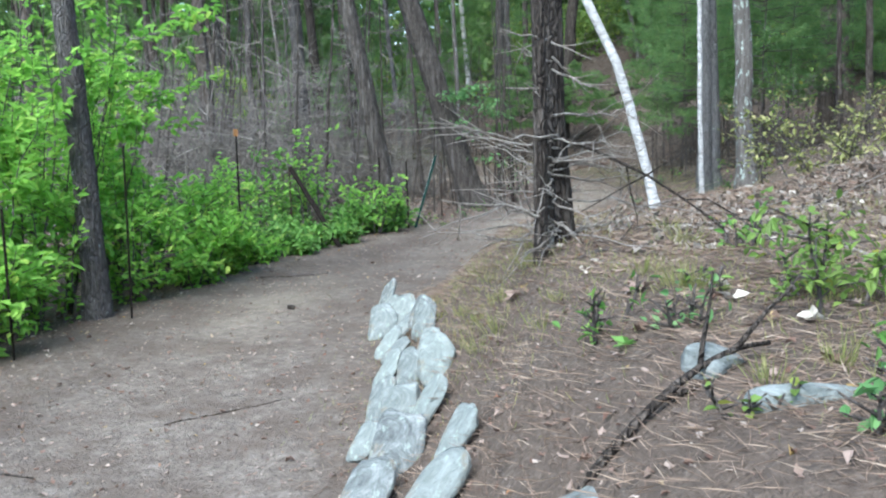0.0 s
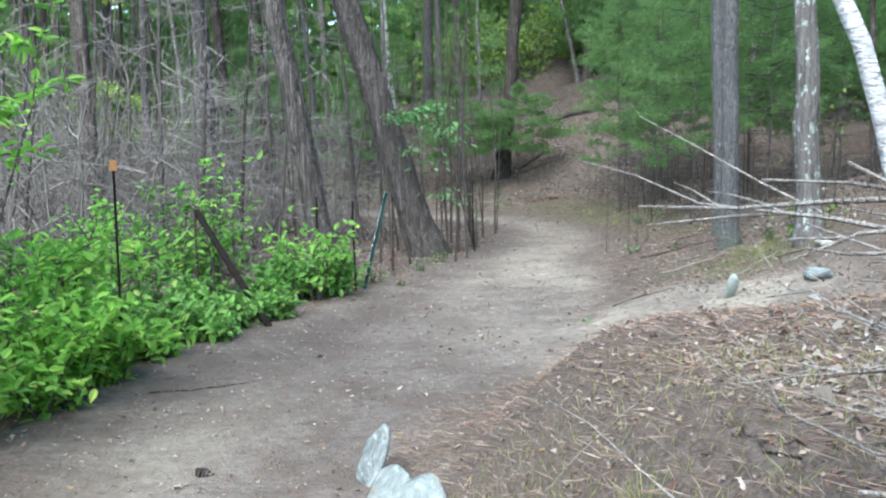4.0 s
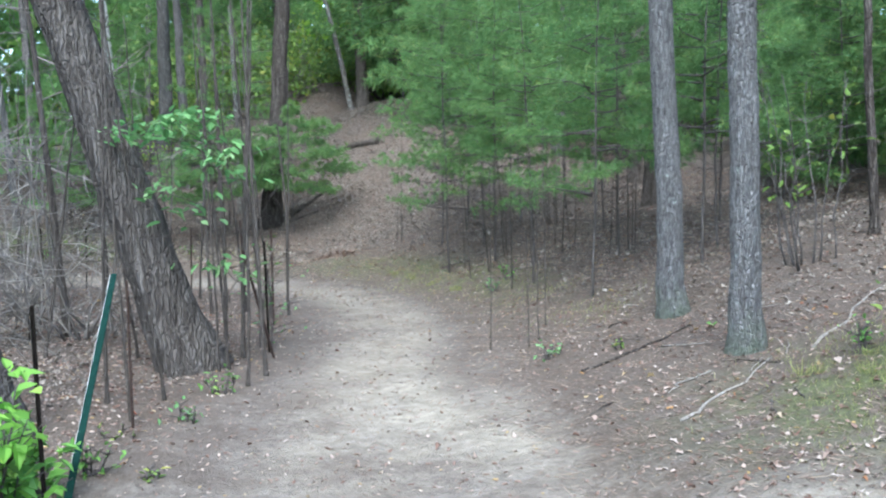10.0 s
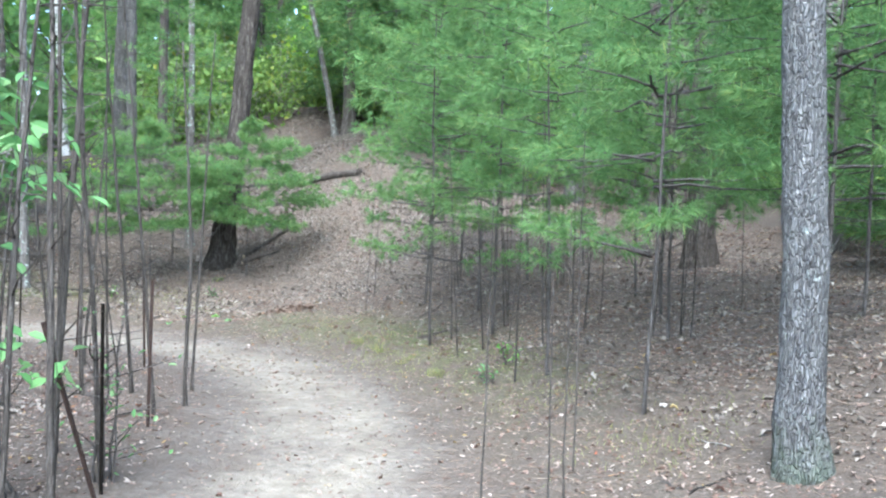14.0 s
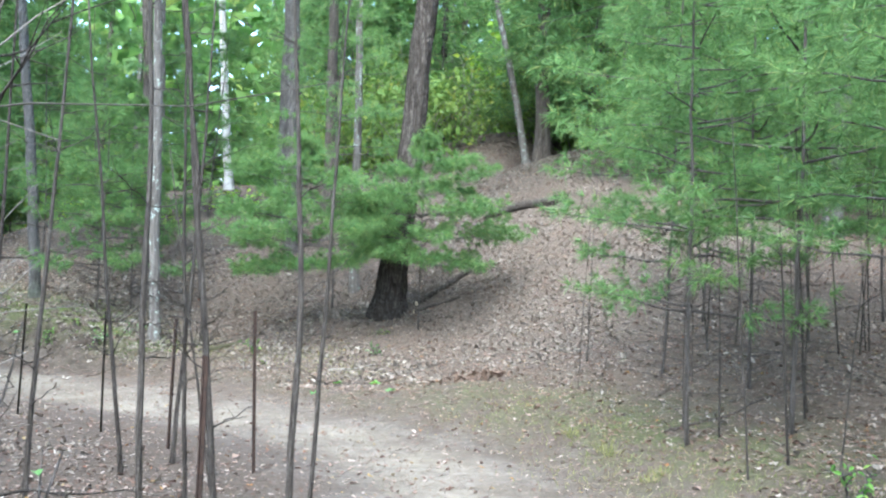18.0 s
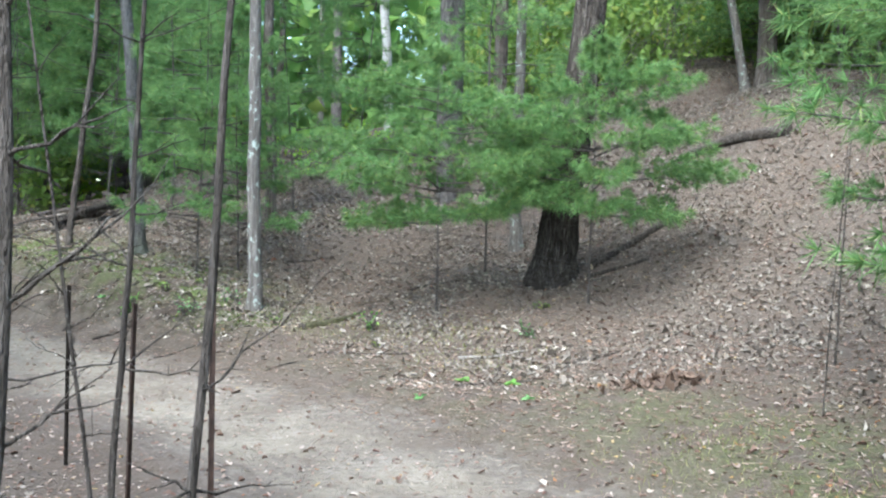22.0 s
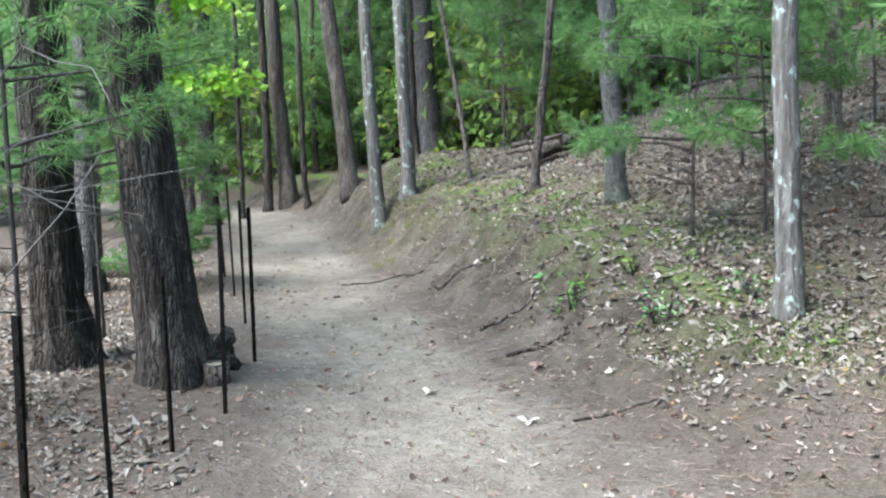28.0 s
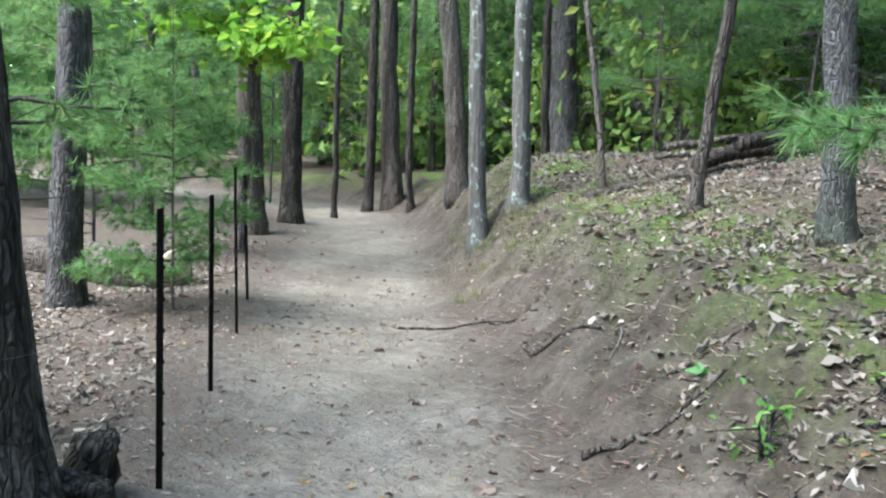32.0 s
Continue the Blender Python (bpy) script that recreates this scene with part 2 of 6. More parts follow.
BARK_BIRCH = bark_material("birch_bark", (0.16, 0.15, 0.14), (0.42, 0.41, 0.4), (0.6, 0.59, 0.58), (0.06, 0.05, 0.045), 0.05, 12.0, 3.0)
TWIG = bark_material("twig_bark", (0.035, 0.03, 0.027), (0.1, 0.087, 0.08), (0.22, 0.198, 0.185), grooves=60.0)
SAPLING = bark_material("sapling_bark", (0.018, 0.015, 0.013), (0.075, 0.063, 0.055), (0.17, 0.15, 0.135), (0.24, 0.24, 0.23), 0.05, grooves=60.0)
BRUSH = leaf_material("brush_bark", (0.0, (0.025, 0.02, 0.017)), (0.45, (0.075, 0.063, 0.055)), (0.8, (0.19, 0.165, 0.148)), (1.0, (0.4, 0.37, 0.34)), through=0.0, rough=0.9)
DEADWOOD = bark_material("bleached_wood", (0.10, 0.085, 0.07), (0.3, 0.27, 0.24), (0.52, 0.49, 0.45), grooves=60.0)
NEEDLES = leaf_material("pine_needles", (0.0, (0.034, 0.1, 0.038)), (0.5, (0.083, 0.215, 0.075)), (0.86, (0.165, 0.345, 0.115)), (1.0, (0.34, 0.37, 0.12)), through=0.5)
# Lighter than the near needles: light coming through the woods put into the colour.
NEEDLES_FAR_LIT = leaf_material("far_needles_lit", (0.0, (0.06, 0.16, 0.05)), (0.6, (0.12, 0.29, 0.085)), (0.9, (0.22, 0.39, 0.1)), (1.0, (0.38, 0.43, 0.12)), through=0.6)
GREEN = leaf_material("shrub_leaves", (0.0, (0.035, 0.115, 0.028)), (0.5, (0.1, 0.28, 0.058)), (0.85, (0.2, 0.44, 0.09)), (1.0, (0.38, 0.5, 0.13)), through=0.5)
# Yellower green of the tall shrubs, lightened to carry the daylight on their leaves.
SUNLIT_GREEN = leaf_material("sunlit_shrub_leaves", (0.0, (0.1, 0.28, 0.045)), (0.5, (0.2, 0.48, 0.08)), (0.85, (0.32, 0.6, 0.11)), (1.0, (0.48, 0.62, 0.14)), through=0.65)
MIDGREEN = leaf_material("woodland_leaves", (0.0, (0.05, 0.12, 0.03)), (0.6, (0.11, 0.24, 0.06)), (0.9, (0.2, 0.33, 0.08)), (1.0, (0.38, 0.36, 0.07)))
YELLOWGREEN = leaf_material("maple_leaves", (0.0, (0.1, 0.27, 0.03)), (0.6, (0.22, 0.43, 0.05)), (1.0, (0.42, 0.49, 0.07)), through=0.5)
PALEGREEN = leaf_material("oak_sapling_leaves", (0.0, (0.055, 0.16, 0.045)), (0.6, (0.125, 0.28, 0.09)), (1.0, (0.26, 0.4, 0.18)))
LITTER = leaf_material("fallen_leaves", (0.0, (0.055, 0.04, 0.032)), (0.3, (0.13, 0.1, 0.08)), (0.55, (0.22, 0.18, 0.15)), (0.78, (0.33, 0.285, 0.245)), (0.94, (0.44, 0.4, 0.35)), (0.975, (0.33, 0.25, 0.08)), (1.0, (0.24, 0.075, 0.04)), through=0.15, rough=0.75)
BROWN_LEAF = leaf_material("brown_oak_leaves", (0.0, (0.045, 0.03, 0.023)), (0.6, (0.115, 0.073, 0.052)), (1.0, (0.23, 0.158, 0.118)), through=0.15, rough=0.7)
LITTER_DEEP = leaf_material("matted_leaves", (0.0, (0.04, 0.03, 0.024)), (0.35, (0.1, 0.078, 0.062)), (0.7, (0.17, 0.141, 0.118)), (0.92, (0.25, 0.215, 0.183)), (1.0, (0.4, 0.36, 0.31)), through=0.1, rough=0.8)
GRASS = leaf_material("grass_blades", (0.0, (0.09, 0.12, 0.03)), (0.6, (0.19, 0.22, 0.065)), (1.0, (0.4, 0.36, 0.17)), through=0.3)
STONE = stone_material()
PALE_STONE = plain_material("pale_stone", (0.18, 0.168, 0.145), (0.32, 0.3, 0.262), 9, 0.9, 0.2, bump=0.8)
PALE_SLAB = plain_material("pale_green_stone", (0.15, 0.17, 0.15), (0.29, 0.315, 0.28), 9, 0.9, 0.2, bump=0.8)
POST_BLACK = plain_material("black_steel", (0.006, 0.005, 0.0042), (0.018, 0.0145, 0.012), 25, 0.9, 0.04, 0.0)
POST_RUST = plain_material("rusty_steel", (0.018, 0.012, 0.01), (0.055, 0.032, 0.024), 25, 0.85, 0.3, 0.2)
POST_GREEN = plain_material("green_painted_steel", (0.003, 0.012, 0.01), (0.006, 0.024, 0.019), 18, 0.9, 0.06)
POST_WHITE = plain_material("white_paint", (0.6, 0.6, 0.58), (0.8, 0.8, 0.78), 18, 0.5, 0.4)
ORANGE = plain_material("orange_plastic", (0.26, 0.11, 0.035), (0.38, 0.18, 0.06), 18, 0.5, 0.4)
WIRE = plain_material("fence_wire", (0.05, 0.045, 0.04), (0.12, 0.11, 0.1), 30, 0.6, 0.3, 0.3)
OLD_CUT = plain_material("weathered_cut_wood", (0.1, 0.08, 0.062), (0.24, 0.2, 0.16), 20, 0.9)
CUTWOOD = plain_material("cut_wood", (0.36, 0.27, 0.18), (0.58, 0.48, 0.36), 20, 0.8)

# ---- plan: the trail's middle line (x, y, half width) ----
TRAIL = np.array([(-1.5, -14, 1.2), (-1.5, -3, 1.2), (-1.65, 4, 1.15), (-1.5, 8, 1.1), (-0.9, 10.3, 1.3), (0.2, 12.4, 1.4), (0.9, 14.2, 1.3), (2.2, 17.6, 1.0), (3.1, 20.2, 0.95),
                  (3.35, 22.4, 0.95), (3.05, 24.1, 0.95), (2.0, 25.6, 0.9), (0.6, 26.9, 0.85), (-0.8, 28.15, 0.82), (-2.1, 29.3, 0.8), (-5.8, 32.4, 0.8), (-9.6, 35.5, 0.85), (-12.6, 36.6, 0.95), (-18, 36.0, 1.0), (-60, 32, 1.1)])
# by station: rise of the cut bank on the right, its run, slope of the hillside beyond, slope of the land on the left
BANK = np.array([(0.1, 1.3, 0.05, -0.05), (0.6, 1.3, 0.05, -0.05), (0.92, 1.3, 0.03, -0.04), (0.7, 1.1, 0.07, -0.04), (0.3, 1.2, 0.14, -0.03), (0.1, 1.2, 0.2, -0.03), (0.04, 0.8, 0.17, -0.02), (0.03, 0.8, 0.19, -0.01), (0.04, 0.8, 0.19, 0.0),
                 (0.04, 0.7, 0.2, 0.0), (0.05, 0.7, 0.19, 0.0), (0.05, 0.7, 0.17, -0.01), (0.05, 0.7, 0.15, -0.02), (0.14, 0.9, 0.12, -0.02), (0.48, 1.0, 0.17, -0.03), (0.5, 0.8, 0.18, -0.03), (0.4, 0.8, 0.17, -0.02), (0.3, 1.0, 0.12, -0.02), (0.2, 1.0, 0.08, -0.02), (0.2, 1.0, 0.08, -0.02)])


def smooth_line(pts, per=14):
    out = []
    n = len(pts)
    for i in range(n - 1):
        p0, p1, p2, p3 = (pts[min(max(j, 0), n - 1)] for j in (i - 1, i, i + 1, i + 2))
        for k in range(per):
            u = k / per
            out.append(0.5 * (2 * p1 + (p2 - p0) * u + (2 * p0 - 5 * p1 + 4 * p2 - p3) * u * u + (3 * p1 - p0 - 3 * p2 + p3) * u ** 3))
    out.append(pts[-1])
    return np.array(out)


LINE = smooth_line(np.hstack([TRAIL, BANK]))


SEG_A, SEG_D = LINE[:-1], LINE[1:] - LINE[:-1]
SEG_L = (SEG_D[:, :2] ** 2).sum(axis=1)


def station(x, y):
    """Nearest place on the trail: signed offset (right positive), and the numbers there."""
    x, y = np.atleast_1d(np.asarray(x, float)), np.atleast_1d(np.asarray(y, float))
    off, vals = np.zeros(len(x)), np.zeros((len(x), LINE.shape[1] - 2))
    for lo in range(0, len(x), 4000):
        px, py = x[lo:lo + 4000, None] - SEG_A[None, :, 0], y[lo:lo + 4000, None] - SEG_A[None, :, 1]
        u = np.clip((px * SEG_D[:, 0] + py * SEG_D[:, 1]) / SEG_L, 0, 1)
        dx, dy = px - u * SEG_D[:, 0], py - u * SEG_D[:, 1]
        r = np.hypot(dx, dy)
        k = r.argmin(axis=1)
        i = np.arange(len(k))
        off[lo:lo + 4000] = np.sign(SEG_D[k, 1] * dx[i, k] - SEG_D[k, 0] * dy[i, k]) * r[i, k]
        vals[lo:lo + 4000] = SEG_A[k, 2:] + SEG_D[k, 2:] * u[i, k][:, None]
    return off, vals


# knolls and hollows of the hillside: x, y, reach in x, reach in y, height
KNOLLS = ((8.0, 33.5, 3.0, 4.5, 1.4), (3.9, 28.2, 1.6, 1.7, -0.3), (-0.5, 39.0, 3.2, 3.5, 0.9), (8.2, 16.5, 2.3, 3.0, 0.45), (4.8, 12.8, 1.1, 1.3, 0.42), (2.2, 10.8, 0.9, 0.9, -0.22), (3.4, 6.2, 1.3, 2.2, 0.36), (-6.3, 35.3, 1.6, 1.6, 0.3), (3.8, 31.0, 0.9, 0.9, -0.16))


def rough(x, y):
    """Low bumps of the forest floor."""
    return (0.05 * np.sin(1.3 * x + 0.7 * y) * np.sin(0.9 * y - 0.5 * x + 1.0) + 0.03 * np.sin(2.9 * x - 1.7 * y) * np.sin(2.3 * y + 0.6)
            + 0.012 * np.sin(7.1 * x + 2.0) * np.sin(6.3 * y + 3.1 * x))


def heights(x, y):
    off, v = station(x, y)
    half, rise, run, slope, left = v.T if v.ndim == 2 else np.moveaxis(v, -1, 0)
    d = off - half
    e = -off - half
    t = np.clip(d / np.maximum(run, 0.2), 0, 1)
    far = np.maximum(d, 0)
    right = rise * t * t * (3 - 2 * t) + slope * 28 * (1 - np.exp(-far / 28))
    hill = 2.7 * np.exp(-(((x - 10) / 7.0) ** 2 + ((y - 41) / 7.0) ** 2))
    shape = sum(h * np.exp(-((x - a) / ra) ** 2 - ((y - b) / rb) ** 2) for a, b, ra, rb, h in KNOLLS)
    z = np.where(d > 0, right + hill * np.clip(d / 5, 0, 1) + shape * np.clip(d / 0.9, 0, 1), np.where(e > 0, left * 12 * (1 - np.exp(-np.maximum(e, 0) / 12)), 0.0))
    z = z - 0.04 * np.clip(1 - (off / np.maximum(half, 0.1)) ** 2, 0, 1)
    edge = np.clip(np.maximum(d, e) / 0.8, 0, 1)
    clod = np.clip(1.3 - np.abs(d - 0.6) / 0.6, 0, 1) * np.clip((y - 28) / 1.5, 0, 1) * (x < 0.9)
    z = z + 0.02 * clod * (np.sin(23.0 * x + 7.0 * np.sin(3.7 * y)) * np.sin(19.0 * y + 5.0 * np.sin(4.3 * x)))
    z = z + 0.04 * clod * (np.sin(9.1 * x + 3.3 * y + 2.0 * np.sin(4.1 * y)) + np.sin(11.3 * y - 5.2 * x + 1.7 * np.sin(5.7 * x)))
    return z + rough(x, y) * (0.12 + 0.88 * edge)


def ground(x, y):
    return float(heights(np.array([x]), np.array([y]))[0])


def offset(x, y):
    off, v = station(np.array([x]), np.array([y]))
    return float(off[0]), float(v[0, 0])


TAB_X, TAB_Y, TAB_STEP = -12.0, -4.0, 0.1
TAB_N, TAB_M = 300, 500
tab_x, tab_y = np.meshgrid(TAB_X + TAB_STEP * np.arange(TAB_N), TAB_Y + TAB_STEP * np.arange(TAB_M))
TABLE = [t.reshape(TAB_M, TAB_N) for t in (heights(tab_x.ravel(), tab_y.ravel()), *(lambda o, v: (o, v[:, 0]))(*station(tab_x.ravel(), tab_y.ravel())))]


def field(x, y):
    """Height, offset from the trail and half width for many places at once."""
    u, v = np.clip((x - TAB_X) / TAB_STEP, 0, TAB_N - 1.01), np.clip((y - TAB_Y) / TAB_STEP, 0, TAB_M - 1.01)
    i, j = u.astype(int), v.astype(int)
    u, v = u - i, v - j
    return [(t[j, i] * (1 - u) + t[j, i + 1] * u) * (1 - v) + (t[j + 1, i] * (1 - u) + t[j + 1, i + 1] * u) * v for t in TABLE]


# ---- building blocks ----
def mesh_from(name, verts, faces, material, smooth=True):
    me = bpy.data.meshes.new(name)
    verts = np.asarray(verts, dtype=np.float32)
    faces = np.asarray(faces, dtype=np.int32)
    k = faces.shape[1]
    me.vertices.add(len(verts))
    me.vertices.foreach_set("co", verts.ravel())
    me.loops.add(faces.size)
    me.loops.foreach_set("vertex_index", faces.ravel())
    me.polygons.add(len(faces))
    me.polygons.foreach_set("loop_start", np.arange(0, faces.size, k, dtype=np.int32))
    me.polygons.foreach_set("use_smooth", np.full(len(faces), smooth))
    me.update(calc_edges=True)
    me.materials.append(material)
    return me


def part(name, data, parent, label="", material=None):
    """Links a mesh, or a bmesh, as one part under its parent."""
    if isinstance(data, bmesh.types.BMesh):
        me = bpy.data.meshes.new(name)
        data.to_mesh(me)
        data.free()
        if material:
            me.materials.append(material)
        data = me
    ob = new(name, data)
    ob.parent = parent
    if label:
        ob["label"] = label
    return ob


def thing(name, m, label, category, group="", kind=""):
    ob = new(name)
    ob.empty_display_size = 0.2
    ob.matrix_world = m
    return tagged(ob, label, category, group, kind)


class Soup:
    """Collects vertices and faces (all triangles or all quads) for one mesh."""

    def __init__(self):
        self.v, self.f, self.n = [], [], 0

    def add(self, verts, faces):
        self.v.append(np.asarray(verts, float))
        self.f.append(np.asarray(faces, int) + self.n)
        self.n += len(verts)

    def mesh(self, name, material, smooth=True):
        return mesh_from(name, np.concatenate(self.v), np.concatenate(self.f), material, smooth)


def tube(points, radii, sides=8, rng=None, wobble=0.0, cap=True, ridges=0.0):
    """A tapered tube along points; wobble: uneven girth; ridges: bark furrows. Returns verts and quads."""
    P = np.asarray(points, float)
    R = np.asarray(radii, float)
    n = len(P)
    T = np.gradient(P, axis=0)
    T /= np.linalg.norm(T, axis=1)[:, None] + 1e-9
    ref = np.array([1.0, 0, 0]) if abs(T[0][0]) < 0.8 else np.array([0, 1.0, 0])
    A = np.cross(T, ref)
    A /= np.linalg.norm(A, axis=1)[:, None] + 1e-9
    B = np.cross(T, A)
    ang = np.arange(sides) * 2 * np.pi / sides
    rr = R[:, None] * np.ones(sides)
    if rng is not None and wobble:
        rr = rr * (1 + wobble * rng.uniform(-1, 1, (n, sides)))
    if rng is not None and ridges:
        f = rng.uniform(-1, 1, sides)[None, :] + 0.5 * rng.uniform(-1, 1, (n, sides))
        rr = rr * (1 + ridges * f)
    V = P[:, None] + rr[..., None] * (np.cos(ang)[None, :, None] * A[:, None] + np.sin(ang)[None, :, None] * B[:, None])
    V = V.reshape(-1, 3)
    i = np.arange(n - 1)[:, None] * sides
    j = np.arange(sides)[None]
    k = (j + 1) % sides
    F = np.stack([i + j, i + k, i + k + sides, i + j + sides], -1).reshape(-1, 4)
    if cap:
        V = np.vstack([V, P[:1], P[-1:]])
        c0, c1 = n * sides, n * sides + 1
        top = (n - 1) * sides
        jj = np.arange(0, sides, 2)
        capf = [(c1, top + a, top + (a + 1) % sides, top + (a + 2) % sides) for a in jj]
        capf += [(c0, (a + 2) % sides, (a + 1) % sides, a) for a in jj]
        F = np.vstack([F, capf])
    return V, F


def bent(p0, p1, n, rng, sway):
    """A line from p0 to p1 with a natural wander."""
    p0, p1 = np.asarray(p0, float), np.asarray(p1, float)
    u = np.linspace(0, 1, n)[:, None]
    L = np.linalg.norm(p1 - p0)
    w = np.cumsum(rng.normal(0, 1, (n, 3)), axis=0) / math.sqrt(n)
    w -= w[0] + (w[-1] - w[0]) * u
    return p0 + (p1 - p0) * u + w * sway * L


def blades(centers, dirs, lengths, widths, rng, fold=0.25, droop=0.15):
    """Leaves: each four corners along dirs, folded on the midrib: two triangles a side. Returns verts and triangles."""
    C, D = np.asarray(centers, float), np.asarray(dirs, float)
    D = D / (np.linalg.norm(D, axis=1)[:, None] + 1e-9)
    n = len(C)
    r = rng.normal(0, 1, (n, 3))
    S = np.cross(D, r)
    S /= np.linalg.norm(S, axis=1)[:, None] + 1e-9
    N = np.cross(S, D)
    L, W = np.broadcast_to(lengths, n)[:, None], np.broadcast_to(widths, n)[:, None]
    base, tip = C, C + D * L - N * L * droop
    a = C + D * L * 0.45 + S * W * 0.5 + N * W * fold
    b = C + D * L * 0.45 - S * W * 0.5 + N * W * fold
    V = np.stack([base, a, tip, b], 1).reshape(-1, 3)
    i = np.arange(n)[:, None] * 4
    F = np.concatenate([i + np.array([[0, 1, 2]]), i + np.array([[0, 2, 3]])], 1).reshape(-1, 3)
    return V, F


def oval_leaves(centers, dirs, lengths, widths, rng, fold=0.2, droop=0.2):
    """Broad leaves with an oval outline of six corners, folded on the midrib and drooping at the tip."""
    C, D = np.asarray(centers, float), np.asarray(dirs, float)
    D = D / (np.linalg.norm(D, axis=1)[:, None] + 1e-9)
    n = len(C)
    side = np.cross(D, np.array([0, 0, 1.0]) + rng.normal(0, 0.35, (n, 3)))
    side /= np.linalg.norm(side, axis=1)[:, None] + 1e-9
    N = np.cross(side, D)
    L, W = np.broadcast_to(lengths, n)[:, None], np.broadcast_to(widths, n)[:, None]
    rows = [C]
    for u, w in ((0.28, 0.42), (0.62, 0.46)):
        rows += [C + D * L * u + side * W * w + N * (W * fold - L * droop * u * u), C + D * L * u - side * W * w + N * (W * fold - L * droop * u * u)]
    V = np.stack([rows[0], rows[1], rows[3], C + D * L - N * L * droop, rows[4], rows[2]], 1).reshape(-1, 3)
    i = np.arange(n)[:, None, None] * 6
    return V, (i + np.array([[0, 1, 2], [0, 2, 3], [0, 3, 4], [0, 4, 5]])[None]).reshape(-1, 3)


def flat_leaves(centers, size, rng, tilt=0.35, curl=0.35):
    """Fallen leaves lying about: a lobed outline folded along the midrib and curled at the tip."""
    C = np.asarray(centers, float)
    n = len(C)
    s = size * np.clip(rng.lognormal(-0.1, 0.35, n), 0.45, 1.8)
    along = np.array([-0.55, -0.3, -0.02, 0.3, 0.66, 0.3, -0.02, -0.3])[None] * (1 + 0.22 * rng.uniform(-1, 1, (n, 8)))
    across = np.array([0.0, 0.3, 0.2, 0.33, 0.0, -0.33, -0.2, -0.3])[None] * (1 + 0.4 * rng.uniform(-1, 1, (n, 8))) * rng.uniform(0.6, 1.25, n)[:, None]
    fold, roll = curl * rng.normal(0.6, 0.9, n)[:, None], curl * rng.normal(0.2, 0.9, n)[:, None]
    up = fold * np.abs(across) * 1.6 + roll * along ** 2 * 1.5
    tx, ty = rng.normal(0, tilt, (2, n))
    a0 = rng.uniform(0, 2 * np.pi, n)[:, None]
    c, d = np.cos(a0), np.sin(a0)
    Z = s[:, None] * (up + along * tx[:, None] + across * ty[:, None])
    mid = -Z.min(axis=1)
    ring = np.stack([s[:, None] * (along * c - across * d), s[:, None] * (along * d + across * c), Z + mid[:, None]], -1) + C[:, None]
    hub = C + np.stack([0 * s, 0 * s, np.maximum(mid, 0.002)], -1)
    V = np.concatenate([hub[:, None], ring], 1).reshape(-1, 3)
    i = np.arange(n)[:, None, None] * 9
    f = np.array([[0, k + 1, (k + 1) % 8 + 1] for k in range(8)])[None]
    return V, (i + f).reshape(-1, 3)


# ---- the ground: one sheet to the horizon ----
def spread(lo, hi, step, out, count):
    core = np.arange(lo, hi + step / 2, step)
    grow = np.cumsum(step * 1.16 ** np.arange(1, count))
    grow = grow * out / grow[-1]
    grow = np.maximum(grow, step * 0.6 * np.arange(1, count))
    return np.concatenate([lo - grow[::-1], core, hi + grow])


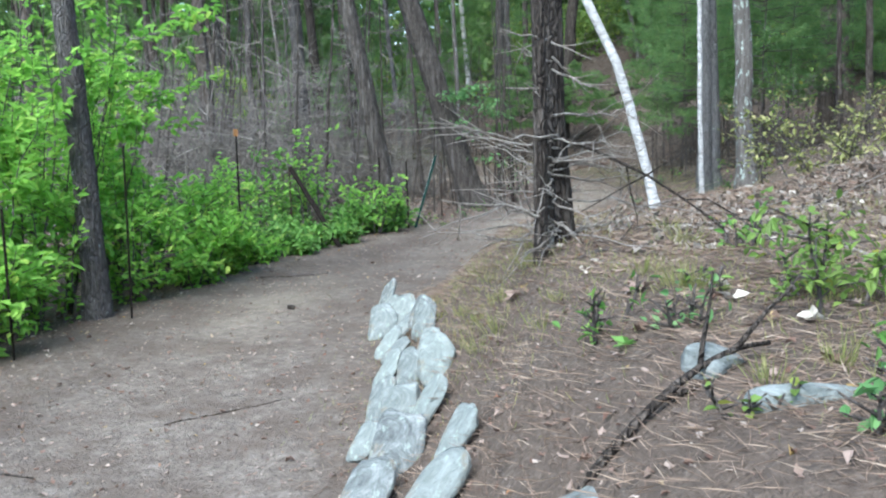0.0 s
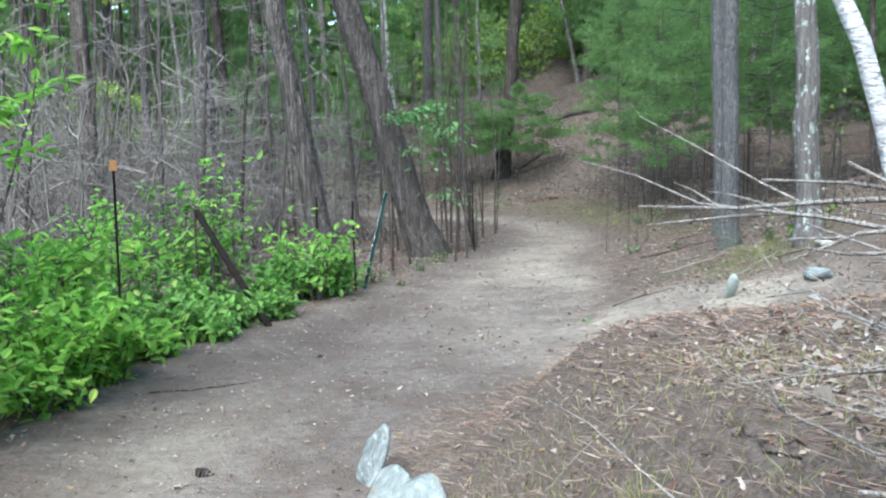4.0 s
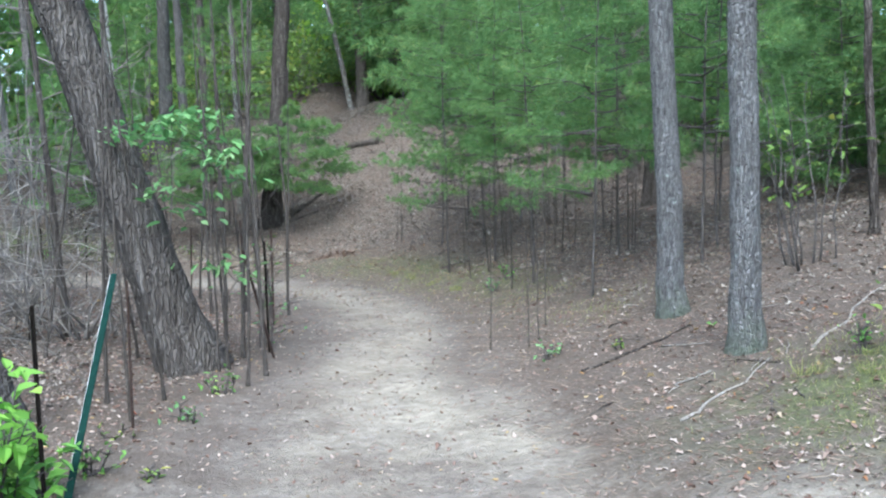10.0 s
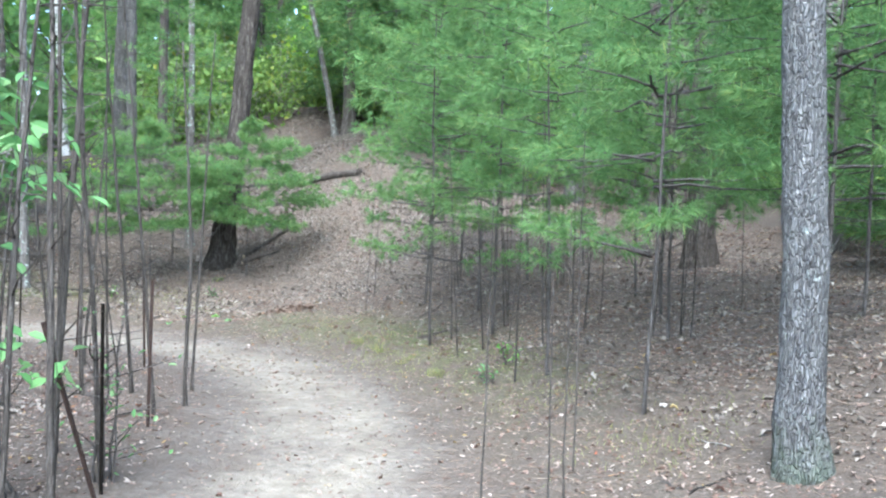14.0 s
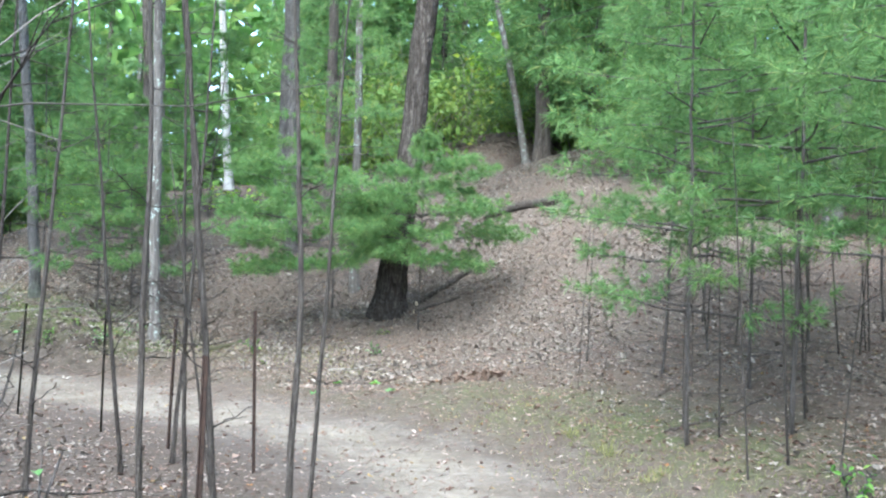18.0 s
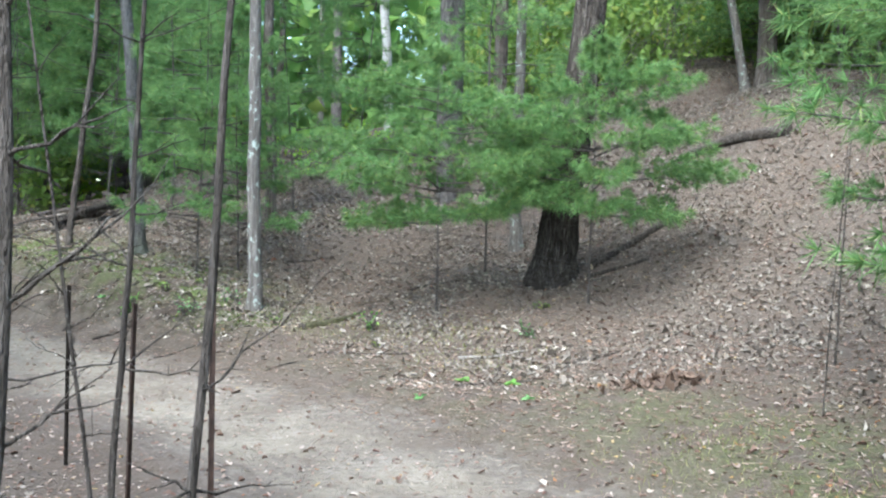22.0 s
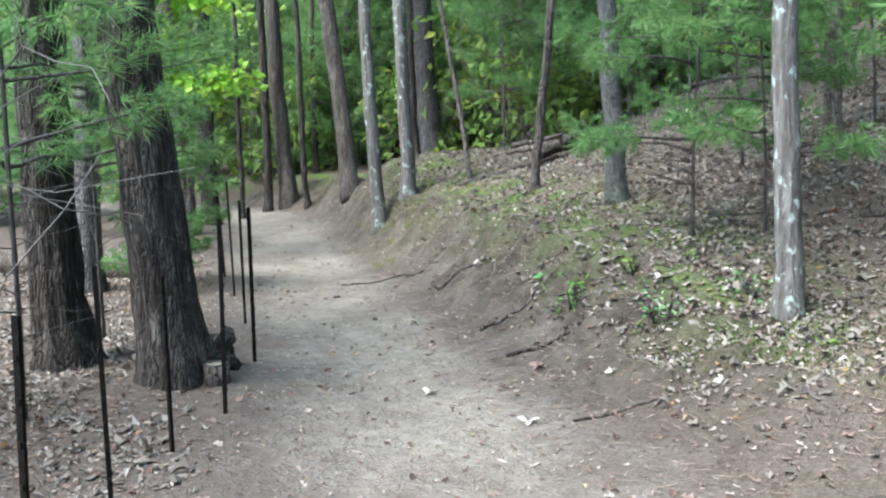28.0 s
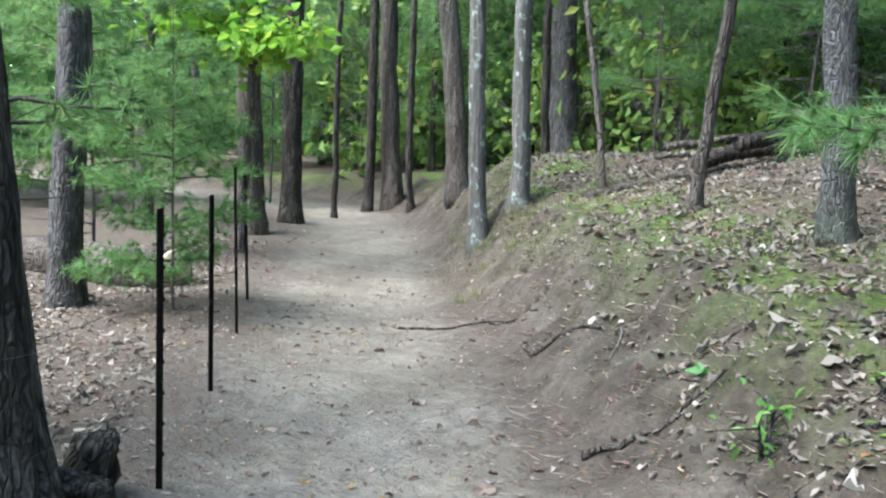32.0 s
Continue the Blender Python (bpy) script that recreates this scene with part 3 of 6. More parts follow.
def ground_sheet():
    xs, ys = (np.unique(np.concatenate([spread(lo, hi, 0.12, 900, 46), np.arange(a, b, 0.06)])) for lo, hi, a, b in ((-9.0, 12.0, -4.5, 1.5), (-2.0, 40.0, 27.8, 32.6)))
    X, Y = np.meshgrid(xs, ys)
    x, y = X.ravel(), Y.ravel()
    z = heights(x, y)
    n, m = len(ys), len(xs)
    i = (np.arange(n - 1)[:, None] * m + np.arange(m - 1)[None]).ravel()
    F = np.stack([i, i + 1, i + m + 1, i + m], 1)
    me = mesh_from("ground", np.stack([x, y, z], 1), F, FLOOR)
    off, v = station(x, y)
    edge = np.abs(off) - v[:, 0]
    wear = np.clip(0.55 - edge / np.where(y > 13.5, 0.8, 1.4), 0, 1)
    sand = 1.0 * np.exp(-((x - 1.9) / 1.3) ** 2 - ((y - 11.6) / 1.2) ** 2) + 0.7 * np.exp(-((x - 3.2) / 1.2) ** 2 - ((y - 11.6) / 1.1) ** 2) + 0.65 * np.exp(-((x - 1.9) / 1.1) ** 2 - ((y - 9.4) / 1.3) ** 2) + 0.8 * np.exp(-((x - 2.2) / 0.6) ** 2 - ((y - 15.2) / 1.6) ** 2) + 0.5 * np.exp(-((off) / 0.6) ** 4) * np.clip((y - 12.5) / 3, 0, 1) + 0.5 * np.exp(-((off + 0.3) / 0.5) ** 2) * np.exp(-((y - 9) / 1.6) ** 2)
    wear = np.maximum(wear, np.clip(1.5 * np.exp(-((x - 2.2) / 1.6) ** 2 - ((y - 10.8) / 2.1) ** 2), 0, 0.85))
    d = off - v[:, 0]
    wear = np.maximum(wear, 0.62 * np.clip(1 - np.abs(d - 0.3) / 0.6, 0, 1) * np.clip((y - 28) / 1.5, 0, 1) * (x < 0.3))
    cut = np.clip(1.4 - np.abs(d - 0.55) / 0.55, 0, 1) * np.clip((y - 27.8) / 1.5, 0, 1) * (x < 0.9)
    moss = 0.95 * np.exp(-((d - 1.3) / 0.55) ** 2) * np.clip((y - 28.8) / 1.5, 0, 1) + 0.45 * np.exp(-((d - 1.0) / 0.7) ** 2) * np.exp(-((y - 23.5) / 3.5) ** 2) + 0.5 * np.exp(-((x - 3.9) / 0.9) ** 2 - ((y - 13.6) / 0.9) ** 2)
    damp = 0.55 * np.exp(-((x + 0.8) / 1.1) ** 2 - ((y - 10.6) / 2.6) ** 2) + 0.55 * np.exp(-((off - 0.95) / 0.35) ** 2) * np.clip((y - 15) / 3, 0, 1) * np.clip((27 - y) / 3, 0, 1) + 0.5 * np.exp(-((off + 0.85) / 0.35) ** 2)
    for name, values in (("damp", np.clip(damp, 0, 1)), ("wear", wear), ("sand", np.clip(sand, 0, 1)), ("moss", np.clip(moss, 0, 1)), ("cut", cut)):
        me.attributes.new(name, "FLOAT", "POINT").data.foreach_set("value", values.astype(np.float32))
    return tagged(new("ground", me), "brown forest floor with worn dirt trail, pine needles and moss", "ground", kind="structure")


ground_sheet()

# ---- trees ----
rng = np.random.default_rng(7)


def trunk_mesh(name, height, r0, r1, bark, lean=(0, 0), sides=16, flare=0.35, sway=0.012, knots=None, seed=1, step=0.22, ridges=0.05):
    """A trunk from below the soil to height; lean: metres of drift at the top; knots: bends as (share of height, dx, dy)."""
    g = np.random.default_rng(seed)
    n = max(8, int(height / step))
    u = np.linspace(0, 1, n) ** 1.15
    P = np.zeros((n, 3))
    P[:, 2] = -0.15 + u * (height + 0.15)
    wx, wy = np.cumsum(g.normal(0, 1, (2, n)), axis=1) * sway * height / math.sqrt(n)
    P[:, 0], P[:, 1] = lean[0] * u + wx - wx[0], lean[1] * u + wy - wy[0]
    for k, dx, dy in knots or ():
        w = np.clip(u / k, 0, 1)
        w2 = np.clip((1 - u) / (1 - k), 0, 1)
        P[:, 0] += dx * np.minimum(w, w2)
        P[:, 1] += dy * np.minimum(w, w2)
    R = r0 + (r1 - r0) * u + r0 * flare * np.exp(-np.maximum(P[:, 2], 0) / (r0 * 1.4))
    V, F = tube(P, R, sides, g, 0.02, True, ridges)
    return mesh_from(name, V, F, bark), P, R


def limb_mesh(name, p0, p1, r, g, bark, twigs=3, sides=5):
    """A limb with side twigs."""
    s = Soup()
    P = bent(p0, p1, 8, g, 0.07)
    s.add(*tube(P, np.linspace(r, r * 0.25, 8), sides, g, 0.05))
    L = np.linalg.norm(np.asarray(p1) - np.asarray(p0))
    for _ in range(twigs):
        k = g.integers(2, 7)
        d = (P[-1] - P[0]) / (L + 1e-9) + g.normal(0, 0.6, 3)
        q = P[k] + d * L * g.uniform(0.2, 0.45)
        s.add(*tube(bent(P[k], q, 4, g, 0.06), np.linspace(r * 0.5, r * 0.15, 4), 4, g))
    return s.mesh(name, bark)


def needle_tufts(centers, axes, g, needles=16, length=0.10, width=0.0045, material=None, name="needles"):
    """Brushes of long soft needles round each centre."""
    C = np.repeat(np.asarray(centers, float), needles, axis=0)
    A = np.repeat(np.asarray(axes, float), needles, axis=0)
    n = len(C)
    D = g.normal(0, 0.62, (n, 3)) + A
    D[:, 2] += 0.15
    D /= np.linalg.norm(D, axis=1)[:, None] + 1e-9
    S = np.cross(D, g.normal(0, 1, (n, 3)))
    S /= np.linalg.norm(S, axis=1)[:, None] + 1e-9
    L = length * g.uniform(0.6, 1.2, n)[:, None]
    V = np.stack([C + S * width * 0.5, C - S * width * 0.5, C + D * L - np.array([0, 0, 0.2]) * L], 1).reshape(-1, 3)
    F = np.arange(3 * n).reshape(-1, 3)
    return V, F


def pine_parts(height, radius, low, g, whorls=None, tufts=26, needles=14, length=0.11, width=0.0055, flat=0.12, per=5, r0=0.03, split=False, level=1.0):
    """Branches and needle masses of a young white pine: whorls of boughs, longest at the lower third."""
    wood, soup, boughs = Soup(), Soup(), []
    whorls = whorls or max(4, int((height - low) / 0.42))
    for w in range(whorls):
        u = w / max(1, whorls - 1)
        z = low + (height - low) * u * 0.97
        reach = radius * (0.75 + 0.35 * math.sin(min(1, u * 2.2) * math.pi * 0.6)) * (1 - u) ** 0.55 + 0.12
        a0 = g.uniform(0, 6.3)
        for b in range(per):
            a = a0 + b * 6.28 / per + g.normal(0, 0.3)
            L = reach * g.uniform(0.65, 1.15)
            rise = g.uniform(-0.05, 0.22) * L * level + flat * L * u * level
            p0 = np.array([0, 0, z + g.normal(0, 0.12) * level])
            if split:
                wood, soup = Soup(), Soup()
                boughs.append((wood, soup))
            p1 = p0 + np.array([math.cos(a) * L, math.sin(a) * L, rise])
            P = bent(p0, p1, 5, g, 0.05)
            wood.add(*tube(P, np.linspace(r0 * 0.45 * (1 - 0.7 * u), 0.003, 5), 4, g))
            out = (p1 - p0) / L
            side = np.array([-out[1], out[0], 0.0])
            shoots = max(3, int(tufts / 5 * L / radius))
            C, A = [], []
            for q in range(shoots):
                u0 = 0.3 + 0.7 * (q + 0.5) / shoots
                d = out * 0.75 + side * (0.75 if q % 2 else -0.75) + np.array([0, 0, g.normal(0.1, 0.26) * level])
                base = p0 + (p1 - p0) * u0
                ls = L * 0.42 * (1.15 - 0.75 * u0) * g.uniform(0.7, 1.25) + 0.05
                for w_ in (0.35, 0.6, 0.8, 1.0):
                    C.append(base + d * ls * w_ + g.normal(0, 0.03, 3) + np.array([0, 0, 0.25 * ls * w_ * w_]))
                    A.append(d * 0.8 + g.normal(0, 0.25, 3))
            for u0 in (0.5, 0.7, 0.85, 0.95, 1.02):
                C.append(p0 + (p1 - p0) * u0)
                A.append(out + g.normal(0, 0.15, 3))
            soup.add(*needle_tufts(np.array(C), np.array(A), g, needles, length, width))
    if split:
        wood, soup = Soup(), Soup()
    C = np.array([0, 0, height]) + g.normal(0, 0.06, (8, 3))
    soup.add(*needle_tufts(C, np.tile([0, 0, 1.0], (8, 1)), g, needles, length, width))
    return (boughs, soup) if split else (wood, soup)


def crown_leaves(g, radius, depth, count, size, lift=0.0):
    """A loose crown: leaves in uneven clumps with gaps."""
    clumps = max(10, count // 45)
    d = g.normal(0, 1, (clumps, 3))
    d /= np.linalg.norm(d, axis=1)[:, None]
    c = d * (g.uniform(0.25, 1.0, clumps) ** 0.6)[:, None] * np.array([radius, radius, depth])
    C = c[g.integers(0, clumps, count)] + g.normal(0, radius * 0.16, (count, 3))
    C[:, 2] += lift
    D = g.normal(0, 1, (count, 3))
    D[:, 2] -= 0.3
    return blades(C, D, size * g.uniform(0.7, 1.3, count), size * 0.6, g, 0.2, 0.2)


SHARED = {}


def shared(key, make):
    if key not in SHARED:
        SHARED[key] = make()
    return SHARED[key]


def broad_crown(i):
    def make():
        g = np.random.default_rng(100 + i)
        s = Soup()
        s.add(*crown_leaves(g, 2.4, 2.2, 480, 0.3))
        return s.mesh("crown", MIDGREEN if i % 2 else YELLOWGREEN)
    return shared(("broad", i), make)


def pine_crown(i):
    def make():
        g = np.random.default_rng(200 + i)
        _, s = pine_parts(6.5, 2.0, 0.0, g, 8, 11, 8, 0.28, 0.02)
        return s.mesh("crown", NEEDLES_FAR_LIT)
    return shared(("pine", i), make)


def tree(x, y, r, height, bark, label, category="tree", lean=(0, 0), crown="broad", limbs=3, seed=0, z=None, group="", name="tree", flare=0.35, sway=0.012, knots=None, sides=16, low=5.0, ridges=0.05):
    g = np.random.default_rng(1000 + seed)
    t = thing(name, pose(x, y, ground(x, y) if z is None else z), label, category, group)
    me, P, R = trunk_mesh("trunk", height, r, r * 0.3, bark, lean, sides, flare, sway, knots, seed, ridges=ridges)
    part("trunk", me, t)
    for k in range(limbs):
        i = int(np.searchsorted(P[:, 2], low + (height - low) * (k + 0.3) / max(1, limbs)))
        i = min(i, len(P) - 2)
        a = g.uniform(0, 6.3)
        L = g.uniform(1.2, 2.4)
        part("limb", limb_mesh("limb", P[i], P[i] + np.array([math.cos(a) * L, math.sin(a) * L, L * g.uniform(0.2, 0.8)]), R[i] * 0.4, g, bark), t)
    if crown:
        me = broad_crown(seed % 4) if crown == "broad" else pine_crown(seed % 3)
        c = part("crown", me, t)
        c.location = P[-1] - np.array([0, 0, 1.0 if crown == "broad" else 5.5])
        c.rotation_euler = (0, 0, g.uniform(0, 6.3))
    return t


# trees standing near the trail: x, y, radius, height, bark, lean, crown, label
def near_trees():
    L = "tall pine with grey-brown furrowed bark beside the dirt trail"
    rows = [
        (4.17, 15.05, 0.115, 14, BARK_GREY, (-0.2, 0.1), "pine", "straight pine with grey bark and mossy foot beside the trail"),
        (4.87, 16.9, 0.125, 15, BARK_GREY, (-0.5, 0.3), "pine", "straight pine with grey bark and mossy foot beside the trail"),
        (4.2, 13.0, 0.13, 13, BARK_LICHEN, (-0.5, 0.2), "broad", "grey tree blotched with pale green lichen on the bank"),
        (0.62, 29.89, 0.075, 12, BARK_LICHEN, (-0.3, -0.1), "broad", "slim grey tree with pale lichen spots at the trail bend"),
        (-1.3, 31.79, 0.08, 14, BARK_GREY, (-1.1, 0.2), "pine", "grey pine trunk leaning above the trail bank"),
        (0.17, 32.75, 0.075, 14, BARK_BROWN, (-0.8, 0.2), "pine", "slim brown tree on the leafy slope"),
        (3.85, 30.5, 0.2, 15, BARK_DARK, (1.7, 0.5), "pine", "old dark trunk with ragged bark and broad root foot"),
        (3.52, 32.14, 0.075, 12, BARK_LICHEN, (-0.2, 0.3), "broad", "thin lichen-covered tree on the leafy slope"),
        (8.05, 36.97, 0.17, 14, BARK_BROWN, (-0.4, 0.3), "broad", "brown tree in a clump at the top of the slope"),
        (7.75, 37.1, 0.08, 12, BARK_LICHEN, (-2.6, 0.3), "broad", "pale leaning stem in a clump at the top of the slope"),
        (-5.31, 33.5, 0.085, 13, BARK_LICHEN, (-0.9, 0.1), "broad", "thin spotted tree standing on the bank edge of the trail"),
        (-5.03, 33.71, 0.085, 13, BARK_LICHEN, (-0.2, 0.2), "broad", "thin pale brown tree on the mossy bank"),
        (-7.88, 35.97, 0.14, 15, BARK_BROWN, (-2.2, 0.3), "broad", "dark brown woodland tree by the trail"),
        (-9.57, 36.7, 0.055, 12, BARK_DARK, (-0.5, 0.3), "broad", "slim dark woodland tree"),
        (-10.3, 35.85, 0.045, 11, BARK_DARK, (-0.4, 0.2), "broad", "slim dark woodland tree"),
        (-4.33, 34.08, 0.032, 8, BARK_BROWN, (-1.7, 0.2), "broad", "slender leaning stem above the trail bank"),
        (-10.6, 33.0, 0.1, 13, BARK_PALE, (0.2, 0.2), "broad", "pale woodland trunk beyond the fence"),
        (-10.0, 32.65, 0.085, 13, BARK_PALE, (0.3, 0.2), "broad", "pale woodland trunk beyond the fence"),
        (6.94, 16.55, 0.045, 9, BARK_DARK, (-0.3, 0.1), "broad", "slim dark sapling trunk on the slope"),
        (7.36, 16.42, 0.065, 10, BARK_DARK, (-0.2, 0.1), "broad", "slim dark tree on the slope"),
        (-10.6, 37.3, 0.16, 15, BARK_BROWN, (-1.6, 0.3), "broad", "dark brown woodland tree at the far bend"),
        (-2.64, 32.7, 0.045, 9, BARK_BROWN, (0.7, 0.2), "broad", "slender bare sapling trunk leaning on the bank"),
        (-0.82, 16.25, 0.16, 13, BARK_PALE, (-2.4, 0.6), "broad", "dark leaning tree with rough bark behind the fence"),
        (-2.38, 28.06, 0.17, 14, BARK_DARK, (-0.9, -0.4), "pine", "thick dark trunk beside the wire fence"),
        (-3.4, 28.0, 0.16, 14, BARK_DARK, (-0.9, 0.3), "pine", "thick dark trunk behind the wire fence"),
        (-5.95, 29.9, 0.12, 14, BARK_PINE, (0.3, 0.2), "pine", "grey pine trunk rising from leaf litter"),
        (-8.83, 33.4, 0.15, 14, BARK_BROWN, (-0.4, 0.1), "broad", "brown woodland tree at the trail side"),
        (-9.74, 34.65, 0.14, 14, BARK_DARK, (-0.2, 0.1), "broad", "dark trunk with a broad foot at the trail side"),
        (-10.8, 36.9, 0.08, 12, BARK_DARK, (0.1, 0.1), "broad", "slim dark woodland tree"),
        (-11.9, 39.4, 0.06, 12, BARK_DARK, (0.1, 0.1), "broad", "slim dark woodland tree"),
        (-11.1, 41.2, 0.13, 14, BARK_DARK, (-0.6, 0.1), "broad", "dark woodland tree above the trail"),
        (-8.62, 39.1, 0.25, 16, BARK_PINE, (-0.8, 0.1), "pine", "large grey tree behind the trail bank"),
        (-6.8, 41.0, 0.14, 14, BARK_DARK, (-0.2, 0.1), "pine", "dark tree up the slope"),
        (-3.08, 8.3, 0.115, 12, BARK_PINE, (-0.5, 0.2), "broad", "brown tree rising out of the green shrubs"),
        (-3.2, 22.5, 0.17, 13, BARK_PINE, (-0.3, 0.1), "broad", "grey trunk deep in the bare brush"),
        (-4.9, 20.4, 0.15, 13, BARK_BROWN, (-0.3, 0.1), "broad", "brown trunk deep in the bare brush"),
        (-7.5, 17.5, 0.13, 13, BARK_BROWN, (0.4, 0.1), "broad", "brown trunk deep in the bare brush"),
        (8.4, 17.5, 0.09, 11, BARK_DARK, (0.2, 0.1), "broad", "slim dark tree on the slope"),
        (9.9, 24.6, 0.2, 14, BARK_BROWN, (-0.2, 0.1), "pine", "dark trunk behind the young pines"),
        (12.5, 24.7, 0.2, 14, BARK_LICHEN, (-0.3, 0.2), "pine", "grey trunk high on the slope"),
        (11.5, 27.4, 0.23, 15, BARK_BROWN, (-0.5, 0.1), "pine", "dark trunk behind the young pines"),
        (12.3, 29.4, 0.13, 14, BARK_BROWN, (-0.3, 0.1), "pine", "slim trunk behind the young pines"),
        (2.5, 33.9, 0.12, 13, BARK_PINE, (-0.2, 0.1), "pine", "grey trunk on the leafy slope"),
        (3.3, 36.3, 0.12, 14, BARK_BROWN, (-0.2, 0.1), "pine", "brown trunk up the leafy slope"),
        (2.4, 37.8, 0.2, 15, BARK_PINE, (0.3, 0.1), "pine", "large grey trunk up the leafy slope"),
        (1.2, 38.7, 0.1, 13, BARK_BIRCH, (-0.9, 0.1), "broad", "pale birch up the leafy slope"),
        (10.2, 9.5, 0.13, 13, BARK_PINE, (0.2, 0.2), "pine", "grey trunk beyond the mound"),
        (8.2, 11.8, 0.12, 13, BARK_BROWN, (0.2, 0.2), "pine", "brown trunk beyond the mound"),
    ]
    for i, (x, y, r, h, bark, lean, crown, label) in enumerate(rows):
        tree(x, y, r, h, bark, label, lean=lean, crown=crown, seed=i + 1, sides=30 if r >= 0.14 and y < 31 else 20, low=6.0, sway=0.005, flare=0.55 if r >= 0.2 and y < 31 else 0.4, ridges=0.13 if r >= 0.14 and y < 31 else 0.05)
    tree(0.72, 18.45, 0.235, 14, BARK_PALE, "big leaning tree with deeply furrowed bark and flared foot", lean=(-4.4, 0.9), crown="broad", seed=61, sides=40, flare=0.5, ridges=0.1, low=7, sway=0.004)
    # twin dark stems with dead twigs on the mound, and two birches
    duo = thing("tree", pose(0.55, 4.9, ground(0.55, 4.9)), "twin dark tree stems with bleached dead twigs on the mound", "tree")
    g = np.random.default_rng(5)
    for dx, dy, r, lean in ((-0.03, 0.0, 0.036, (-0.12, 0.1)), (0.1, 0.14, 0.066, (-0.28, 0.2))):
        me, P, R = trunk_mesh("trunk", 9, r, r * 0.4, BARK_DARK, lean, 12, 0.4, 0.004, seed=int(r * 1000))
        o = part("trunk", me, duo)
        o.location = (dx, dy, 0)
    for k in range(46):
        z = g.choice([g.uniform(0.05, 0.75), g.uniform(0.05, 0.5), g.uniform(0.8, 2.2)])
        a = g.uniform(0, 6.28)
        L = g.uniform(0.3, 0.95) if z < 0.8 else g.uniform(0.12, 0.4)
        p0 = np.array([0.03, 0.05, z])
        part("dead_twig", limb_mesh("dead_twig", p0, p0 + np.array([math.cos(a) * L, math.sin(a) * L, g.uniform(-0.15, 0.12)]), 0.007, g, DEADWOOD, 4, 4), duo, "bleached bare twig")
    for p0, p1, r, bark in (((0.08, 0.05, 0.6), (1.2, 0.0, 0.12), 0.011, BARK_DARK), ((0.05, 0.0, 0.62), (-0.55, -0.2, 0.72), 0.009, DEADWOOD), ((0.0, 0.0, 0.2), (-0.55, -0.25, 0.32), 0.012, DEADWOOD), ((0.1, 0.1, 0.28), (0.95, 0.35, 0.2), 0.008, DEADWOOD), ((0.0, 0.0, 0.45), (-0.35, 0.3, 0.6), 0.007, DEADWOOD), ((0.0, 0.0, 1.1), (-0.25, -0.1, 1.14), 0.007, DEADWOOD), ((0.0, 0.0, 0.85), (-0.22, -0.1, 0.86), 0.008, DEADWOOD)):
        part("dead_twig", limb_mesh("dead_twig", p0, p1, r, g, bark, 5, 5), duo, "bare dead branch")
    birch = thing("birch_tree", pose(1.6, 6.9, ground(1.6, 6.9)), "bent white birch on the mound", "birch tree")
    me, P, R = trunk_mesh("trunk", 6, 0.037, 0.02, BARK_BIRCH, (-2.6, 0.3), 12, 0.4, 0.004, [(0.2, 0.16, 0), (0.1, 0.05, 0.0)], 3, 0.12, 0.04)
    part("trunk", me, birch)
    c = part("crown", broad_crown(1), birch)
    c.location, c.scale = (-2.6, 0.3, 6.3), (0.5, 0.5, 0.5)
    thin = thing("birch_tree", pose(2.09, 7.63, ground(2.09, 7.63)), "slender straight white birch on the mound", "birch tree")
    me, P, R = trunk_mesh("trunk", 6, 0.02, 0.013, BARK_BIRCH, (-0.1, 0.1), 10, 0.2, 0.003, None, 4, 0.12, 0.02)
    part("trunk", me, thin)
    c = part("crown", broad_crown(3), thin)
    c.location, c.scale = (-0.1, 0.1, 6.2), (0.5, 0.5, 0.5)


near_trees()

# ---- young white pines ----
def young_pine(i, height, radius, low, tufts=36, needles=28, length=0.125, width=0.007, per=5, whorls=None, split=True, level=1.0):
    """Shared meshes of a young pine: stem, dead lower twigs, boughs, needles."""
    def make():
        g = np.random.default_rng(300 + i)
        stem, P, R = trunk_mesh("trunk", height, 0.008 + 0.002 * height, 0.004, TWIG, (g.normal(0, 0.15), g.normal(0, 0.15)), 7, 0.3, 0.008, None, 300 + i, 0.35, 0.03)
        wood, soup = pine_parts(height, radius, low, g, whorls, tufts, needles, length, width, per=per, split=split, level=level)
        dead = Soup()
        for k in range(22):
            z = g.uniform(0.15, low)
            a = g.uniform(0, 6.3)
            L = g.uniform(0.25, 0.7)
            dead.add(*tube(bent((0, 0, z), (math.cos(a) * L, math.sin(a) * L, z + g.uniform(-0.05, 0.2)), 4, g, 0.05), np.linspace(0.004, 0.002, 4), 4, g))
        if split:
            wood = [(w.mesh("bough", TWIG), s.mesh("needles", NEEDLES)) for w, s in wood]
            return stem, wood, soup.mesh("leader", NEEDLES), dead.mesh("dead_wood", TWIG)
        return stem, wood.mesh("bough_wood", TWIG), soup.mesh("needles", NEEDLES), dead.mesh("dead_wood", TWIG)
    return shared(("young", i), make)


def put_young_pine(x, y, i, meshes, label, turn, scale=1.0, group="young pines"):
    t = thing("young_pine", pose(x, y, ground(x, y), rz=turn) @ Matrix.Scale(scale, 4), label, "pine tree", group)
    part("trunk", meshes[0], t)
    split = isinstance(meshes[1], list)
    if split:
        for bough, needles in meshes[1]:
            part("needles", needles, part("bough", bough, t))["kind"] = "stuff"
    for name, me in zip(("bough_wood", "leader" if split else "needles", "dead_wood"), meshes[1:]):
        if not isinstance(me, list):
            part(name, me, t)["kind"] = "stuff"
    return t


